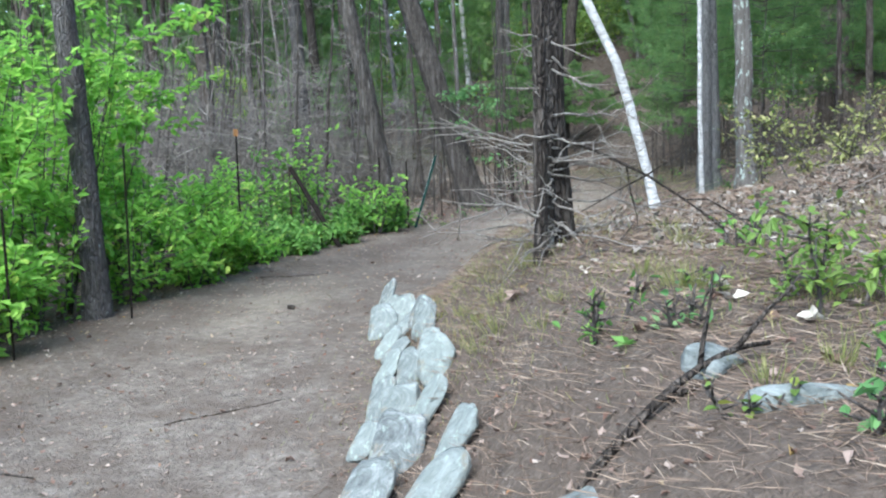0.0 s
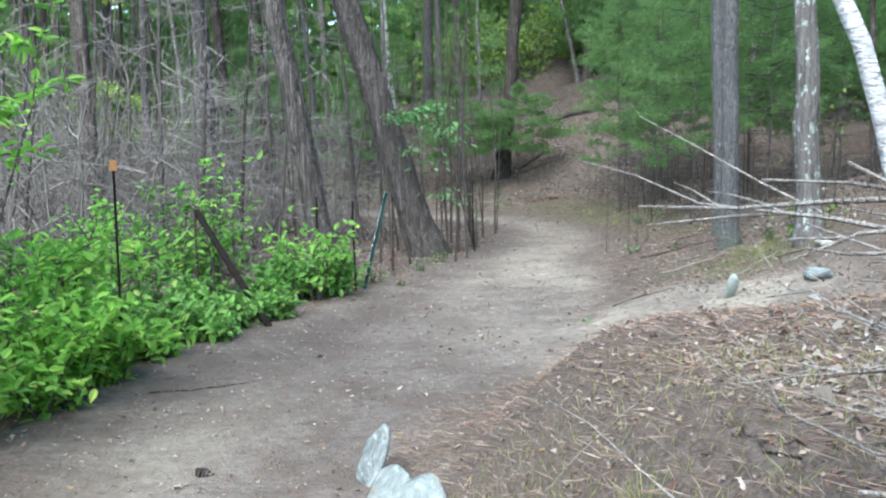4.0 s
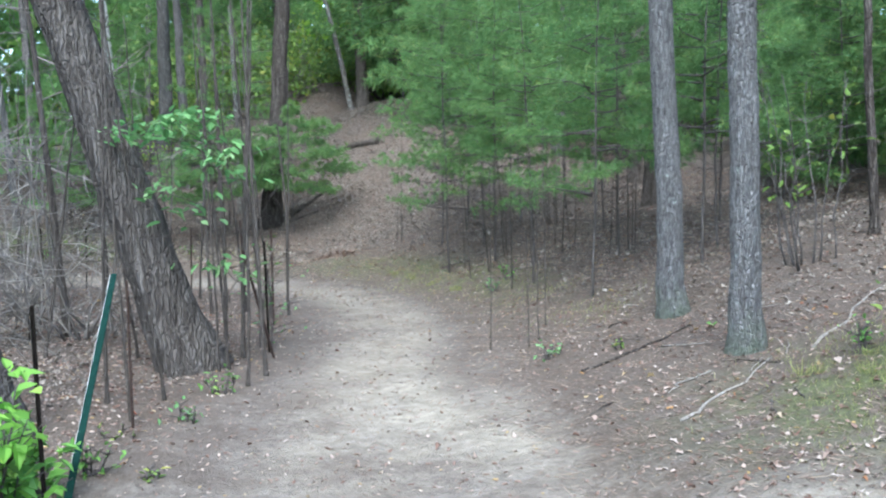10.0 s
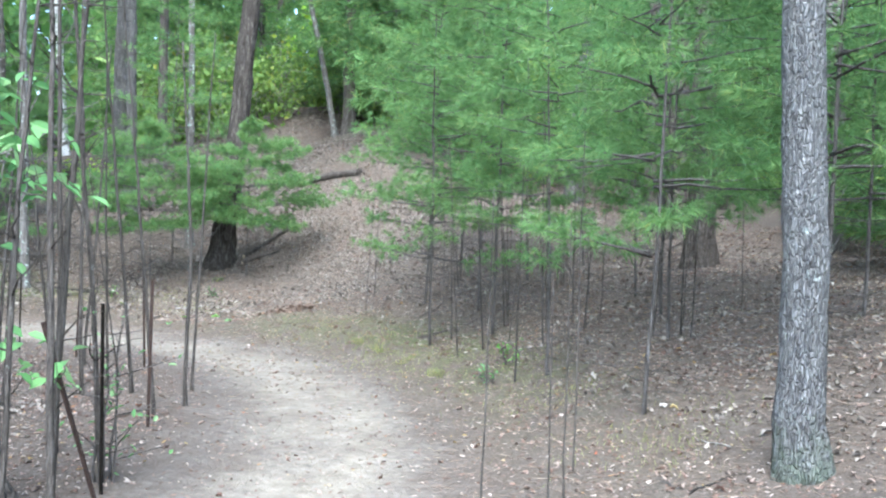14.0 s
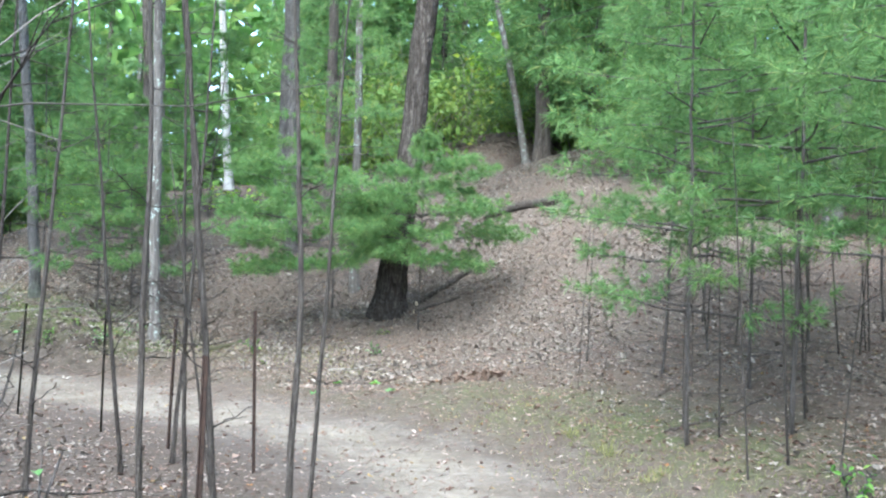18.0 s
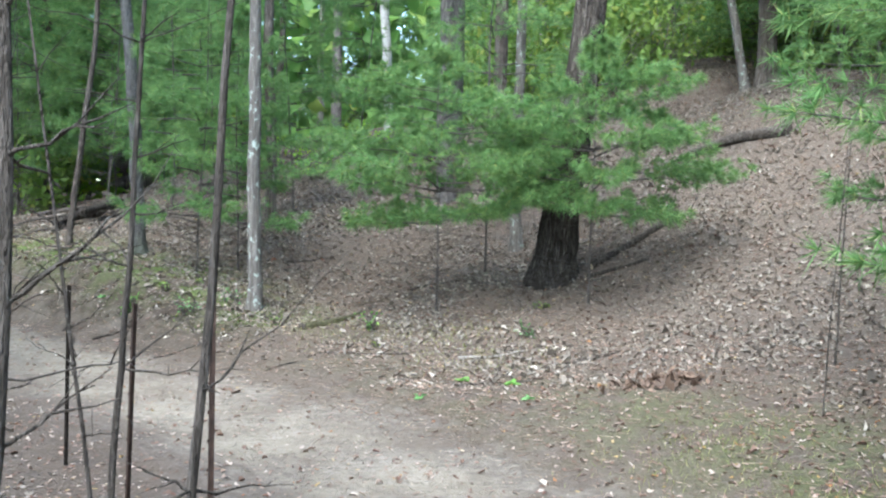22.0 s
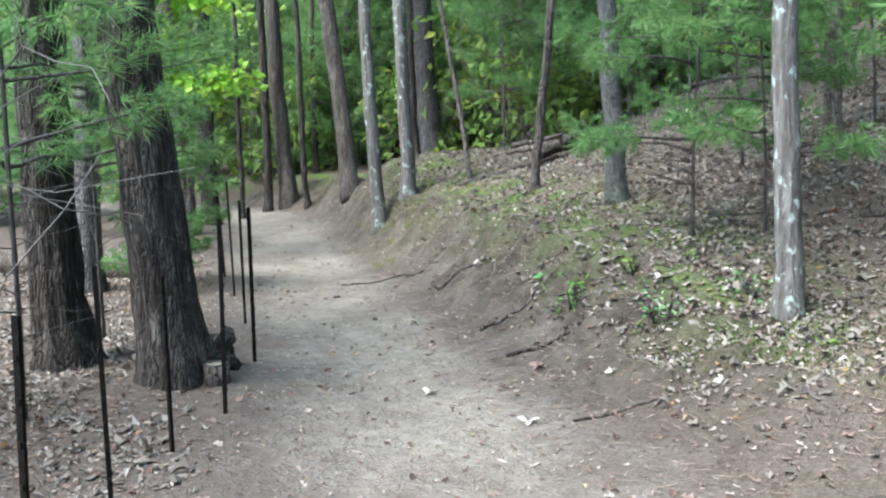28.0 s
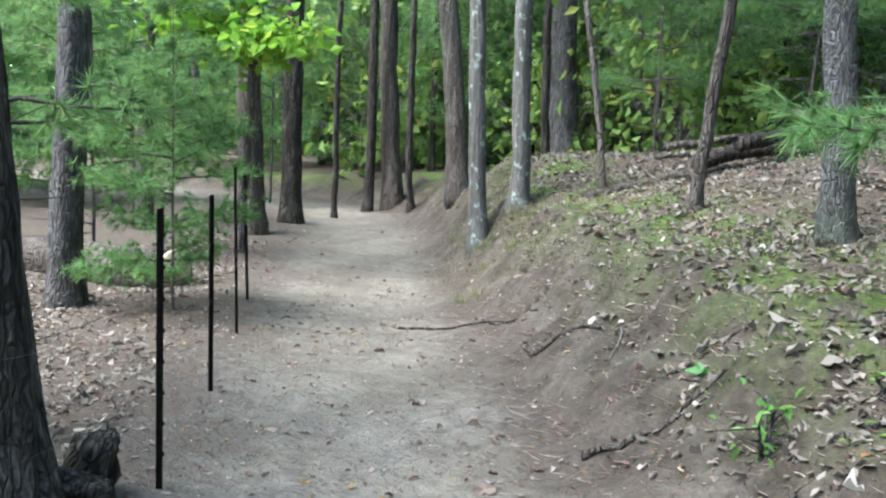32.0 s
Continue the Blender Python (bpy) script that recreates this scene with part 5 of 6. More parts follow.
# ---- woods farther off ----
def far_woods():
    g = np.random.default_rng(41)
    pines = [young_pine(20 + k, 7.5, 1.9, 0.9, 34, 11, 0.26, 0.03, 5, 14, False) for k in range(3)]
    count = 0
    while count < 190:
        x, y = g.uniform(-34, 36), g.uniform(-6, 66)
        skip = g.uniform()
        off, half = offset(x, y)
        side = off - half if off > 0 else -off - half
        near = min(math.hypot(x - a, y - b) for a, b in ((0, 0), (-0.9, 6), (0, 11), (2, 16), (3, 21), (1.5, 25.5), (0.6, 27)))
        if side < 3.5 or near < 9.5 or (off < 0 and y < 15 and x > -24) or (off < 0 and 13 < y < 24 and near < 13):
            continue
        if off > 0 and 28 < y < 39 and -2 < x < 8:
            continue
        if (4 < x < 10 and 7 < y < 16) or (y < 5 and x < 16) or (x < 2 and y > 34 and skip < 0.4):
            continue
        count += 1
        put_young_pine(x, y, count, pines[count % 3], "dense green woodland pine farther off in the woods", g.uniform(0, 360), g.uniform(0.7, 1.35), "woodland pines")
    for k in range(30):
        x, y = g.uniform(-27, -5), g.uniform(40, 56)
        off, half = offset(x, y)
        if abs(off) - half > 1.2:
            put_young_pine(x, y, k, pines[k % 3], "dense green woodland pine where the trail bends away", g.uniform(0, 360), g.uniform(0.7, 1.2), "woodland pines")
    count = 0
    while count < 110:
        x, y = g.uniform(-36, 40), g.uniform(-20, 70)
        off, half = offset(x, y)
        side = off - half if off > 0 else -off - half
        near = min(math.hypot(x - a, y - b) for a, b in ((0, 0), (-0.9, 6), (0, 11), (2, 16), (3, 21), (1.5, 25.5), (0.6, 27)))
        if side < 3 or near < 11 or (off < 0 and y < 13 and x > -30) or (y < 6 and x < 14):
            continue
        count += 1
        bark = (BARK_BROWN, BARK_PINE, BARK_DARK, BARK_LICHEN)[count % 4]
        tree(x, y, g.uniform(0.07, 0.2), g.uniform(11, 15), bark, "woodland tree farther off in the woods", lean=(g.normal(0, 0.5), g.normal(0, 0.3)), crown=("broad", None, "pine", None)[count % 4], limbs=1, seed=300 + count, sides=9, group="woodland trees", sway=0.006)
    for k in range(34):
        x, y = g.uniform(-21, -6), g.uniform(36.5, 52)
        off, half = offset(x, y)
        if abs(off) - half > 1.0:
            tree(x, y, g.uniform(0.04, 0.13), g.uniform(10, 14), (BARK_DARK, BARK_BROWN, BARK_PINE)[k % 3], "straight woodland trunk where the trail bends away", lean=(g.normal(-0.3, 0.5), g.normal(0, 0.3)), crown=None, limbs=1, seed=700 + k, sides=9, group="woodland trees", sway=0.006)
    # leafy understorey, then the closing ring of foliage
    under = []
    for k in range(3):
        s = Soup()
        s.add(*crown_leaves(np.random.default_rng(500 + k), 1.5, 1.6, 900, 0.2, 1.4))
        under.append(s.mesh("leaves", (MIDGREEN, YELLOWGREEN, MIDGREEN)[k]))
    count = 0
    while count < 90:
        x, y = g.uniform(-30, 30), g.uniform(10, 62)
        off, half = offset(x, y)
        near = min(math.hypot(x - a, y - b) for a, b in ((0, 0), (-0.9, 6), (0, 11), (2, 16), (3, 21), (1.5, 25.5), (0.6, 27)))
        if abs(off) - half < 6 or near < 15 or (off < 0 and y < 30 and near < 18):
            continue
        count += 1
        t = thing("understorey_bush", pose(x, y, ground(x, y), rz=g.uniform(0, 360)) @ Matrix.Scale(g.uniform(0.7, 1.4), 4), "leafy woodland bush farther off in the woods", "bush", "woodland bushes")
        part("leaves", under[count % 3], t)["kind"] = "stuff"
        part("twig_tangle", brush_mesh(count % 5), t)["kind"] = "stuff"
    for k, (x, y) in enumerate(((6.6, 39.5), (8.9, 40.2), (5.2, 38.4), (10.6, 38.9), (7.8, 42.0), (10.2, 35.6), (4.2, 41.0), (11.4, 33.4), (9.6, 43.0), (3.4, 39.6))):
        t = thing("understorey_bush", pose(x, y, ground(x, y), rz=47 * k) @ Matrix.Scale(0.75 + 0.1 * (k % 4), 4), "leafy bush with yellowing leaves on the hill crest", "bush", "woodland bushes")
        part("leaves", under[0], t)["kind"] = "stuff"
        part("twig_tangle", brush_mesh(k % 5), t)["kind"] = "stuff"
    for k in range(26):
        x, y = g.uniform(-22, -6), g.uniform(36, 50)
        off, half = offset(x, y)
        if abs(off) - half < 1.6:
            continue
        t = thing("understorey_bush", pose(x, y, ground(x, y), rz=g.uniform(0, 360)) @ Matrix.Scale(g.uniform(0.6, 1.3), 4), "bright leafy woodland bush where the trail bends away", "bush", "woodland bushes")
        part("leaves", under[2 * (k % 2)], t)["kind"] = "stuff"
        part("twig_tangle", brush_mesh(k % 5), t)["kind"] = "stuff"
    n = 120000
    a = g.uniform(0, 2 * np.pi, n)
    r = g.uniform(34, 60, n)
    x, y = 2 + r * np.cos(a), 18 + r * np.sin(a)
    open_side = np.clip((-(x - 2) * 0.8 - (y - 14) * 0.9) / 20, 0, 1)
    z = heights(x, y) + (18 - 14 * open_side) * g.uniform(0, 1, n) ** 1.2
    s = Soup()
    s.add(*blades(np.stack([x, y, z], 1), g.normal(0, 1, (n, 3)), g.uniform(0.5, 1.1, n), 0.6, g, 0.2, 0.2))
    tagged(new("far_foliage", s.mesh("far_foliage", NEEDLES_FAR_LIT)), "distant green woodland foliage", "foliage", kind="stuff")


thicket()
left_saplings()
left_brush()
dead_conifers()
shrubs()
far_woods()

# ---- fence ----
def box_verts(x0, x1, y0, y1, z0, z1):
    V = np.array([(x, y, z) for z in (z0, z1) for x, y in ((x0, y0), (x1, y0), (x1, y1), (x0, y1))])
    F = np.array([(0, 3, 2, 1), (4, 5, 6, 7), (0, 1, 5, 4), (1, 2, 6, 5), (2, 3, 7, 6), (3, 0, 4, 7)])
    return V, F


def fence_post(x, y, height, material, label, tilt=(0, 0), turn=0.0, tip=None, plate=False):
    """A steel T-post: flange, web and a row of studs, driven into the soil."""
    t = thing("fence_post", pose(x, y, ground(x, y), tilt[0], tilt[1], turn), label, "fence post", "fence posts")
    s = Soup()
    s.add(*box_verts(-0.009, 0.009, -0.003, 0.003, -0.25, height))
    part("flange", s.mesh("flange", material, False), t)
    s = Soup()
    s.add(*box_verts(-0.003, 0.003, 0.0035, 0.019, -0.25, height - 0.004))
    part("web", s.mesh("web", material, False), t)
    stud = Soup()
    stud.add(*box_verts(-0.005, 0.005, -0.009, -0.0035, 0, 0.012))
    me = stud.mesh("stud", material, False)
    for k in range(int(height / 0.11) - 1):
        part("stud", me, t).location = (0, 0, 0.12 + 0.11 * k)
    if tip:
        s = Soup()
        s.add(*box_verts(-0.024, 0.024, -0.014, 0.038, height - 0.07, height + 0.008))
        part("cap", s.mesh("cap", tip, False), t, "bright orange plastic cap")
    return t


BLACK, RUSTY = "dark weathered steel fence post beside the trail", "rusty dark steel fence post beside the trail"
POSTS = [(-3.11, 6.69, 1.1, POST_BLACK, (2, 1)), (-2.73, 8.15, 1.5, POST_BLACK, (0, 1)), (-2.2, 13.85, 1.0, POST_RUST, (1, -2)), (-0.95, 14.61, 1.1, POST_BLACK, (0, -2)),
         (-0.52, 14.66, 1.05, POST_BLACK, (0, 1)), (0.0, 16.2, 1.0, POST_RUST, (2, 0)), (1.42, 18.68, 1.09, POST_BLACK, (0, 1)), (1.8, 20.33, 1.1, POST_RUST, (0, -1)), (2.0, 23.3, 1.12, POST_RUST, (1, -4)),
         (1.35, 24.2, 1.0, POST_RUST, (0, 2)), (0.75, 24.9, 1.0, POST_BLACK, (0, 0)), (-0.1, 25.75, 1.0, POST_BLACK, (0, 2)), (-0.75, 26.45, 1.0, POST_BLACK, (0, 0)), (-1.39, 27.22, 0.82, POST_BLACK, (0, 0)), (-1.62, 27.75, 1.02, POST_BLACK, (1, 1)),
         (-2.33, 28.62, 0.99, POST_BLACK, (0, -1)), (-3.28, 29.41, 0.94, POST_BLACK, (0, 0)), (-4.31, 30.23, 1.02, POST_BLACK, (0, 1)), (-5.21, 30.91, 1.0, POST_BLACK, (3, 0))]
for k, (px, py, ph, pm, pt) in enumerate(POSTS):
    fence_post(px, py, ph, pm, RUSTY if pm is POST_RUST else BLACK, pt, 35 * k)
fence_post(-2.3, 10.78, 1.58, POST_BLACK, "dark steel fence post with orange cap among shrubs", (0, 0), 20, ORANGE)
fence_post(1.4, 18.3, 1.1, POST_RUST, "rusty leaning fence stake among saplings", (-8, -17), 60)
# leaning green post and the black brace
lean_post = thing("leaning_post", look((-0.42, 14.72, ground(-0.42, 14.72)), (-0.08, 16.07, 1.07)) @ pose(0, 0, 0, 180, 0, 0), "green steel post leaning back from the trail edge", "fence post", "fence posts")
for nm, b, m in (("flange", (-0.02, 0.02, -0.004, 0.004, -0.2, 1.74), POST_GREEN), ("web", (-0.004, 0.004, 0.0045, 0.034, -0.2, 1.735), POST_GREEN), ("edge_strip", (-0.0215, -0.0203, -0.003, 0.003, 0.25, 1.73), POST_WHITE)):
    so = Soup()
    so.add(*box_verts(*b))
    part(nm, so.mesh(nm, m, False), lean_post)
brace = thing("brace_bar", look((-1.36, 12.5, ground(-1.36, 12.5)), (-2.19, 13.91, 1.0)) @ pose(0, 0, 0, 180, 0, 0), "black steel brace leaning on a fence post", "brace", "fence posts")
for nm, b in (("flange", (-0.035, 0.035, -0.006, 0.006, -0.05, 1.95)), ("web", (-0.006, 0.006, 0.0065, 0.055, -0.05, 1.945))):
    so = Soup()
    so.add(*box_verts(*b))
    part(nm, so.mesh(nm, POST_BLACK, False), brace)
# wires between the posts at the bend
for a, b in ((12, 13), (13, 14), (14, 15), (15, 16), (16, 17), (17, 18), (8, 9), (9, 10), (10, 11), (11, 12)):
    for h in (0.45, 0.72):
        p = np.array([POSTS[a][0], POSTS[a][1], ground(*POSTS[a][:2]) + h])
        q = np.array([POSTS[b][0], POSTS[b][1], ground(*POSTS[b][:2]) + h])
        u = np.linspace(0, 1, 7)[:, None]
        V, F = tube(p + (q - p) * u - np.array([0, 0, 0.06]) * (4 * u * (1 - u)), np.full(7, 0.0007), 4)
        tagged(new("fence_wire", mesh_from("fence_wire", V, F, WIRE)), "thin slack wire strung between fence posts", "wire", "fence wires")


# ---- stones ----
def stone_mesh(seed, sx, sy, sz, bumps=0.16):
    gg = np.random.default_rng(900 + seed)
    bm = bmesh.new()
    bmesh.ops.create_icosphere(bm, subdivisions=3, radius=0.5)
    cuts = [(Vector((gg.normal(), gg.normal(), gg.normal() * 0.6)).normalized(), gg.uniform(0.3, 0.46)) for _ in range(9)]
    for v in bm.verts:
        for n, d in cuts:
            v.co -= n * max(0.0, v.co.dot(n) - d)
        n1 = noise.noise(v.co * 2.3 + Vector((seed * 3.1, 0, 0)))
        n2 = noise.noise(v.co * 6.0 + Vector((0, seed * 1.7, 0)))
        v.co *= 1 + bumps * 1.2 * n1 + bumps * 0.6 * n2
        v.co = Vector((math.copysign(abs(v.co.x * 2) ** 0.8 / 2, v.co.x) * sx, math.copysign(abs(v.co.y * 2) ** 0.8 / 2, v.co.y) * sy, math.copysign(abs(v.co.z * 2) ** 0.75 / 2, v.co.z) * sz))
    for f in bm.faces:
        f.smooth = True
    return bm


def stone(x, y, size, turn, tilt, seed, label, material=None, sink=0.25, group="", name="stone", bumps=0.16):
    me = bpy.data.meshes.new(name)
    bm = stone_mesh(seed, *size, bumps)
    bm.to_mesh(me)
    bm.free()
    me.materials.append(material or STONE)
    ob = new(name, me)
    up = abs(math.cos(radians(tilt))) * size[2] + abs(math.sin(radians(tilt))) * size[0]
    ob.matrix_world = pose(x, y, ground(x, y) + up * (0.5 - sink), 0, tilt, turn)
    return tagged(ob, label, "stone", group)


g = np.random.default_rng(51)
ROW = [(-0.52, 8.3), (-0.45, 7.85), (-0.36, 7.5), (-0.48, 7.1), (-0.3, 6.9), (-0.4, 6.5), (-0.16, 6.75), (-0.32, 6.1), (-0.14, 6.2), (-0.36, 5.6), (-0.1, 5.45), (-0.2, 5.15), (-0.36, 4.95), (-0.05, 4.85), (-0.22, 4.55), (-0.4, 4.45), (0.02, 4.3), (-0.12, 4.05), (0.14, 3.6), (-0.24, 3.75), (0.05, 3.2), (0.0, 2.9)]
for k, (x, y) in enumerate(ROW):
    x -= 0.1 * (y < 4.4)
    s = g.uniform(0.27, 0.38)
    stone(x, y, (s, s * g.uniform(0.62, 0.85), s * g.uniform(0.15, 0.22)), g.uniform(190, 255), g.uniform(40, 72), k, "grey-green slab stone leaning along the trail edge", group="edging stones", sink=0.22)
stone(0.34, 2.36, (0.32, 0.22, 0.1), 200, 12, 48, "broad pale slab stone at the foot of the mound", sink=0.55)
stone(0.76, 2.66, (0.19, 0.15, 0.16), 30, 25, 40, "banded grey stone half buried in needles", sink=0.5)
stone(0.9, 2.3, (0.36, 0.14, 0.1), 15, 3, 41, "long pale grey-green stone on the mound", sink=0.6)
stone(2.25, 10.72, (0.16, 0.1, 0.1), 10, 8, 42, "pale squared stone block on the sandy slope", PALE_STONE, 0.15)
stone(2.74, 11.55, (0.30, 0.12, 0.08), 100, 62, 43, "pale green slab stone standing on edge", PALE_SLAB, 0.2)
stone(3.47, 11.4, (0.34, 0.26, 0.12), 60, 10, 44, "flat blue-green stone bedded in sand", sink=0.35)
stone(4.03, 12.4, (0.2, 0.16, 0.1), 10, 8, 45, "pale round stone on the sandy slope", PALE_STONE)
stone(3.05, 10.65, (0.34, 0.1, 0.1), 75, 5, 46, "long pale stone bedded in sand", PALE_STONE)
stone(-1.4, 8.53, (0.09, 0.07, 0.05), 10, 5, 47, "small dark stone lying on the trail", BARK_DARK, 0.2)


# ---- fallen wood ----
def log(p, q, r, bark, label, name="fallen_log", sink=0.25, ends=CUTWOOD, sides=16, lift=0.0, category="log", crook=0.012, step=0.25):
    (x0, y0), (x1, y1) = p, q
    t = thing(name, pose(x0, y0, ground(x0, y0) + lift), label, category)
    gg = np.random.default_rng(int(abs(x0 * 97 + y0 * 31)))
    n = max(6, int(math.hypot(x1 - x0, y1 - y0) / step))
    u = np.linspace(0, 1, n)
    P = np.stack([(x1 - x0) * u, (y1 - y0) * u, [ground(x0 + (x1 - x0) * a, y0 + (y1 - y0) * a) - ground(x0, y0) + r * (1 - 2 * sink) for a in u]], 1)
    sway = np.cumsum(gg.normal(0, 1, (2, n)), axis=1)
    P[:, 0] += crook * (sway[0] - sway[0][0])
    P[:, 1] += crook * (sway[1] - sway[1][0])
    V, F = tube(P, np.linspace(r, r * (0.8 if crook < 0.02 else 0.5), n), sides, gg, 0.03, True, 0.07)
    part("bark", mesh_from("bark", V, F, bark), t)
    d = np.array([x0 - x1, y0 - y1, 0]) / math.hypot(x1 - x0, y1 - y0)
    V, F = tube([P[0] + d * 0.004, P[0] + d * 0.02], [r * 0.88, r * 0.86], sides)
    part("cut_end", mesh_from("cut_end", V, F, ends), t)
    return t


def stick(p, q, r, material, label, bend=0.06, forks=0, name="fallen_stick", rise=0.0, group="fallen sticks"):
    (x0, y0), (x1, y1) = p, q
    gg = np.random.default_rng(int(abs(x0 * 53 + y0 * 71) * 10))
    n = 10
    P = bent((x0, y0, 0), (x1, y1, 0), n, gg, bend)
    P[:, 2] = heights(P[:, 0], P[:, 1]) + r * 0.6 + rise * np.sin(np.linspace(0, 2.2, n))
    P -= np.array([x0, y0, 0])
    t = thing(name, pose(x0, y0, 0), label, "stick", group)
    V, F = tube(P, np.linspace(r, r * 0.4, n), 7, gg, 0.08)
    part("stem", mesh_from("stem", V, F, material), t)
    for k in range(forks):
        i = 3 + 2 * k
        q3 = P[i] + (P[-1] - P[0]) * gg.uniform(0.2, 0.4) + gg.normal(0, 0.08, 3)
        q3[2] = max(q3[2], float(heights(q3[0:1] + x0, q3[1:2] + y0)[0]) + 0.01)
        V, F = tube(bent(P[i], q3, 5, gg, 0.05), np.linspace(r * 0.6, r * 0.2, 5), 5, gg)
        part("fork", mesh_from("fork", V, F, material), t)
    return t


MOSSY = bark_material("mossy_bark", (0.025, 0.022, 0.015), (0.08, 0.075, 0.04), (0.18, 0.165, 0.11), (0.11, 0.14, 0.045), 0.35)
log((-6.15, 30.85), (-8.9, 30.0), 0.21, BARK_BROWN, "thick fallen log with furrowed bark in leaf litter")
log((6.9, 32.05), (5.9, 33.0), 0.085, BARK_DARK, "dark mossy fallen log at the top of the slope", ends=BARK_DARK, crook=0.02)
log((4.3, 30.6), (5.2, 30.9), 0.045, BARK_DARK, "dark broken log beside the old trunk")
log((4.2, 30.2), (4.8, 30.1), 0.035, BARK_DARK, "dark broken log beside the old trunk")
log((1.3, 29.05), (1.75, 30.0), 0.05, MOSSY, "small mossy rotten log in leaf litter", ends=BARK_DARK, crook=0.025, step=0.12, sink=0.35)
HEAP = (((-4.35, 33.8), (-3.3, 34.55), 0.045), ((-3.55, 34.3), (-3.05, 35.25), 0.075), ((-3.15, 34.25), (-2.85, 35.05), 0.07), ((-3.65, 33.95), (-3.2, 34.2), 0.035), ((-3, 34.65), (-2.6, 34.95), 0.05), ((-3.3, 34.85), (-2.95, 35.65), 0.055), ((-3.9, 34.25), (-3.45, 34.1), 0.03), ((-2.9, 34.95), (-3.2, 35.45), 0.04), ((-3.5, 34.05), (-3.35, 34.6), 0.03), ((-2.75, 34.55), (-3.05, 34.85), 0.035))
for k, (p, q, r) in enumerate(HEAP):
    log(p, q, r, BARK_DARK if k % 3 else BARK_BROWN, "weathered fallen log in a heap above the bank", "fallen_log", lift=0.1 * (k % 4), sink=0.25, ends=BARK_DARK, crook=0.035, step=0.1)
stick((0.38, 2.45), (0.95, 2.72), 0.016, BARK_DARK, "dark forked branch lying on the mound", 0.05, 3, "fallen_branch", 0.04)
stick((-0.05, 2.3), (0.4, 2.47), 0.015, BARK_DARK, "dark branch end lying on the mound", 0.03)
STICKS = [((4.32, 14.55), (5.9, 15.3), 0.014, DEADWOOD), ((3.3, 15.9), (4.6, 16.3), 0.014, BARK_DARK), ((3.0, 14.2), (4.1, 14.7), 0.012, DEADWOOD), ((-0.95, 29.42), (-0.5, 29.65), 0.014, BARK_DARK), ((-1.45, 30.35), (-1.15, 30.5), 0.01, BARK_DARK),
          ((0.7, 31.2), (1.25, 31.5), 0.016, BARK_BROWN), ((2.85, 28.3), (3.45, 28.5), 0.02, DEADWOOD), ((2.85, 27.2), (3.5, 27.3), 0.012, BARK_BROWN), ((-3.4, 31.55), (-2.9, 31.4), 0.012, BARK_DARK), ((-2.75, 31.1), (-2.1, 30.9), 0.022, BARK_BROWN),
          ((-1.5, 29.95), (-1.05, 30.2), 0.018, BARK_BROWN), ((-3.9, 31.2), (-3.3, 31.6), 0.01, BARK_DARK), ((2.0, 3.6), (1.2, 5.2), 0.01, DEADWOOD), ((1.1, 4.9), (2.6, 5.6), 0.012, DEADWOOD), ((0.9, 5.3), (1.9, 4.6), 0.009, DEADWOOD), ((1.3, 5.6), (2.4, 5.0), 0.01, DEADWOOD),
          ((0.6, 5.6), (1.5, 5.9), 0.008, DEADWOOD), ((-2.6, 4.6), (-2.0, 4.4), 0.01, BARK_DARK), ((-1.6, 5.2), (-1.0, 5.6), 0.006, BARK_BROWN), ((5.2, 23.7), (6.8, 24.4), 0.014, BARK_BROWN), ((5.6, 24.8), (7.1, 25.6), 0.014, BARK_BROWN), ((5.8, 21.5), (7.0, 22.4), 0.012, BARK_BROWN),
          ((1.6, 28.2), (2.4, 28.4), 0.012, BARK_BROWN), ((3.6, 27.9), (4.3, 28.2), 0.014, BARK_DARK), ((2.2, 30.9), (2.9, 31.2), 0.014, BARK_DARK), ((0.0, 28.5), (0.4, 28.75), 0.008, BARK_DARK), ((3.3, 12.9), (4.0, 13.3), 0.01, DEADWOOD), ((2.0, 12.7), (2.6, 12.6), 0.008, BARK_BROWN), ((-2.0, 10.2), (-1.3, 10.5), 0.008, BARK_BROWN)]
for k, (p, q, r, m) in enumerate(STICKS):
    stick(p, q, r, m, "bleached fallen stick among leaves" if m is DEADWOOD else "dark fallen stick among leaves", 0.08, (0, 1, 0, 2)[k % 4] if p[1] < 28 else 0)
g = np.random.default_rng(57)
for k in range(96):
    if k < 44:
        x0, y0 = g.uniform(0.5, 3.2), g.uniform(2.6, 8.0)
    elif k < 70:
        x0, y0 = g.uniform(2.9, 5.2), g.uniform(13.2, 17.5)
    else:
        x0, y0 = g.uniform(-2.5, 4.5), g.uniform(27.6, 33.0)
    off, half = offset(x0, y0)
    a, L = g.uniform(0, 6.3), g.uniform(0.12, 0.5)
    if off - half > 0.25:
        stick((x0, y0), (x0 + L * math.cos(a), y0 + L * math.sin(a)), g.uniform(0.003, 0.008), (DEADWOOD, TWIG, BARK_DARK)[k % 3], "thin dry twig lying among leaves and needles", 0.1, k % 2, "fallen_twig", 0.012, "fallen twigs")
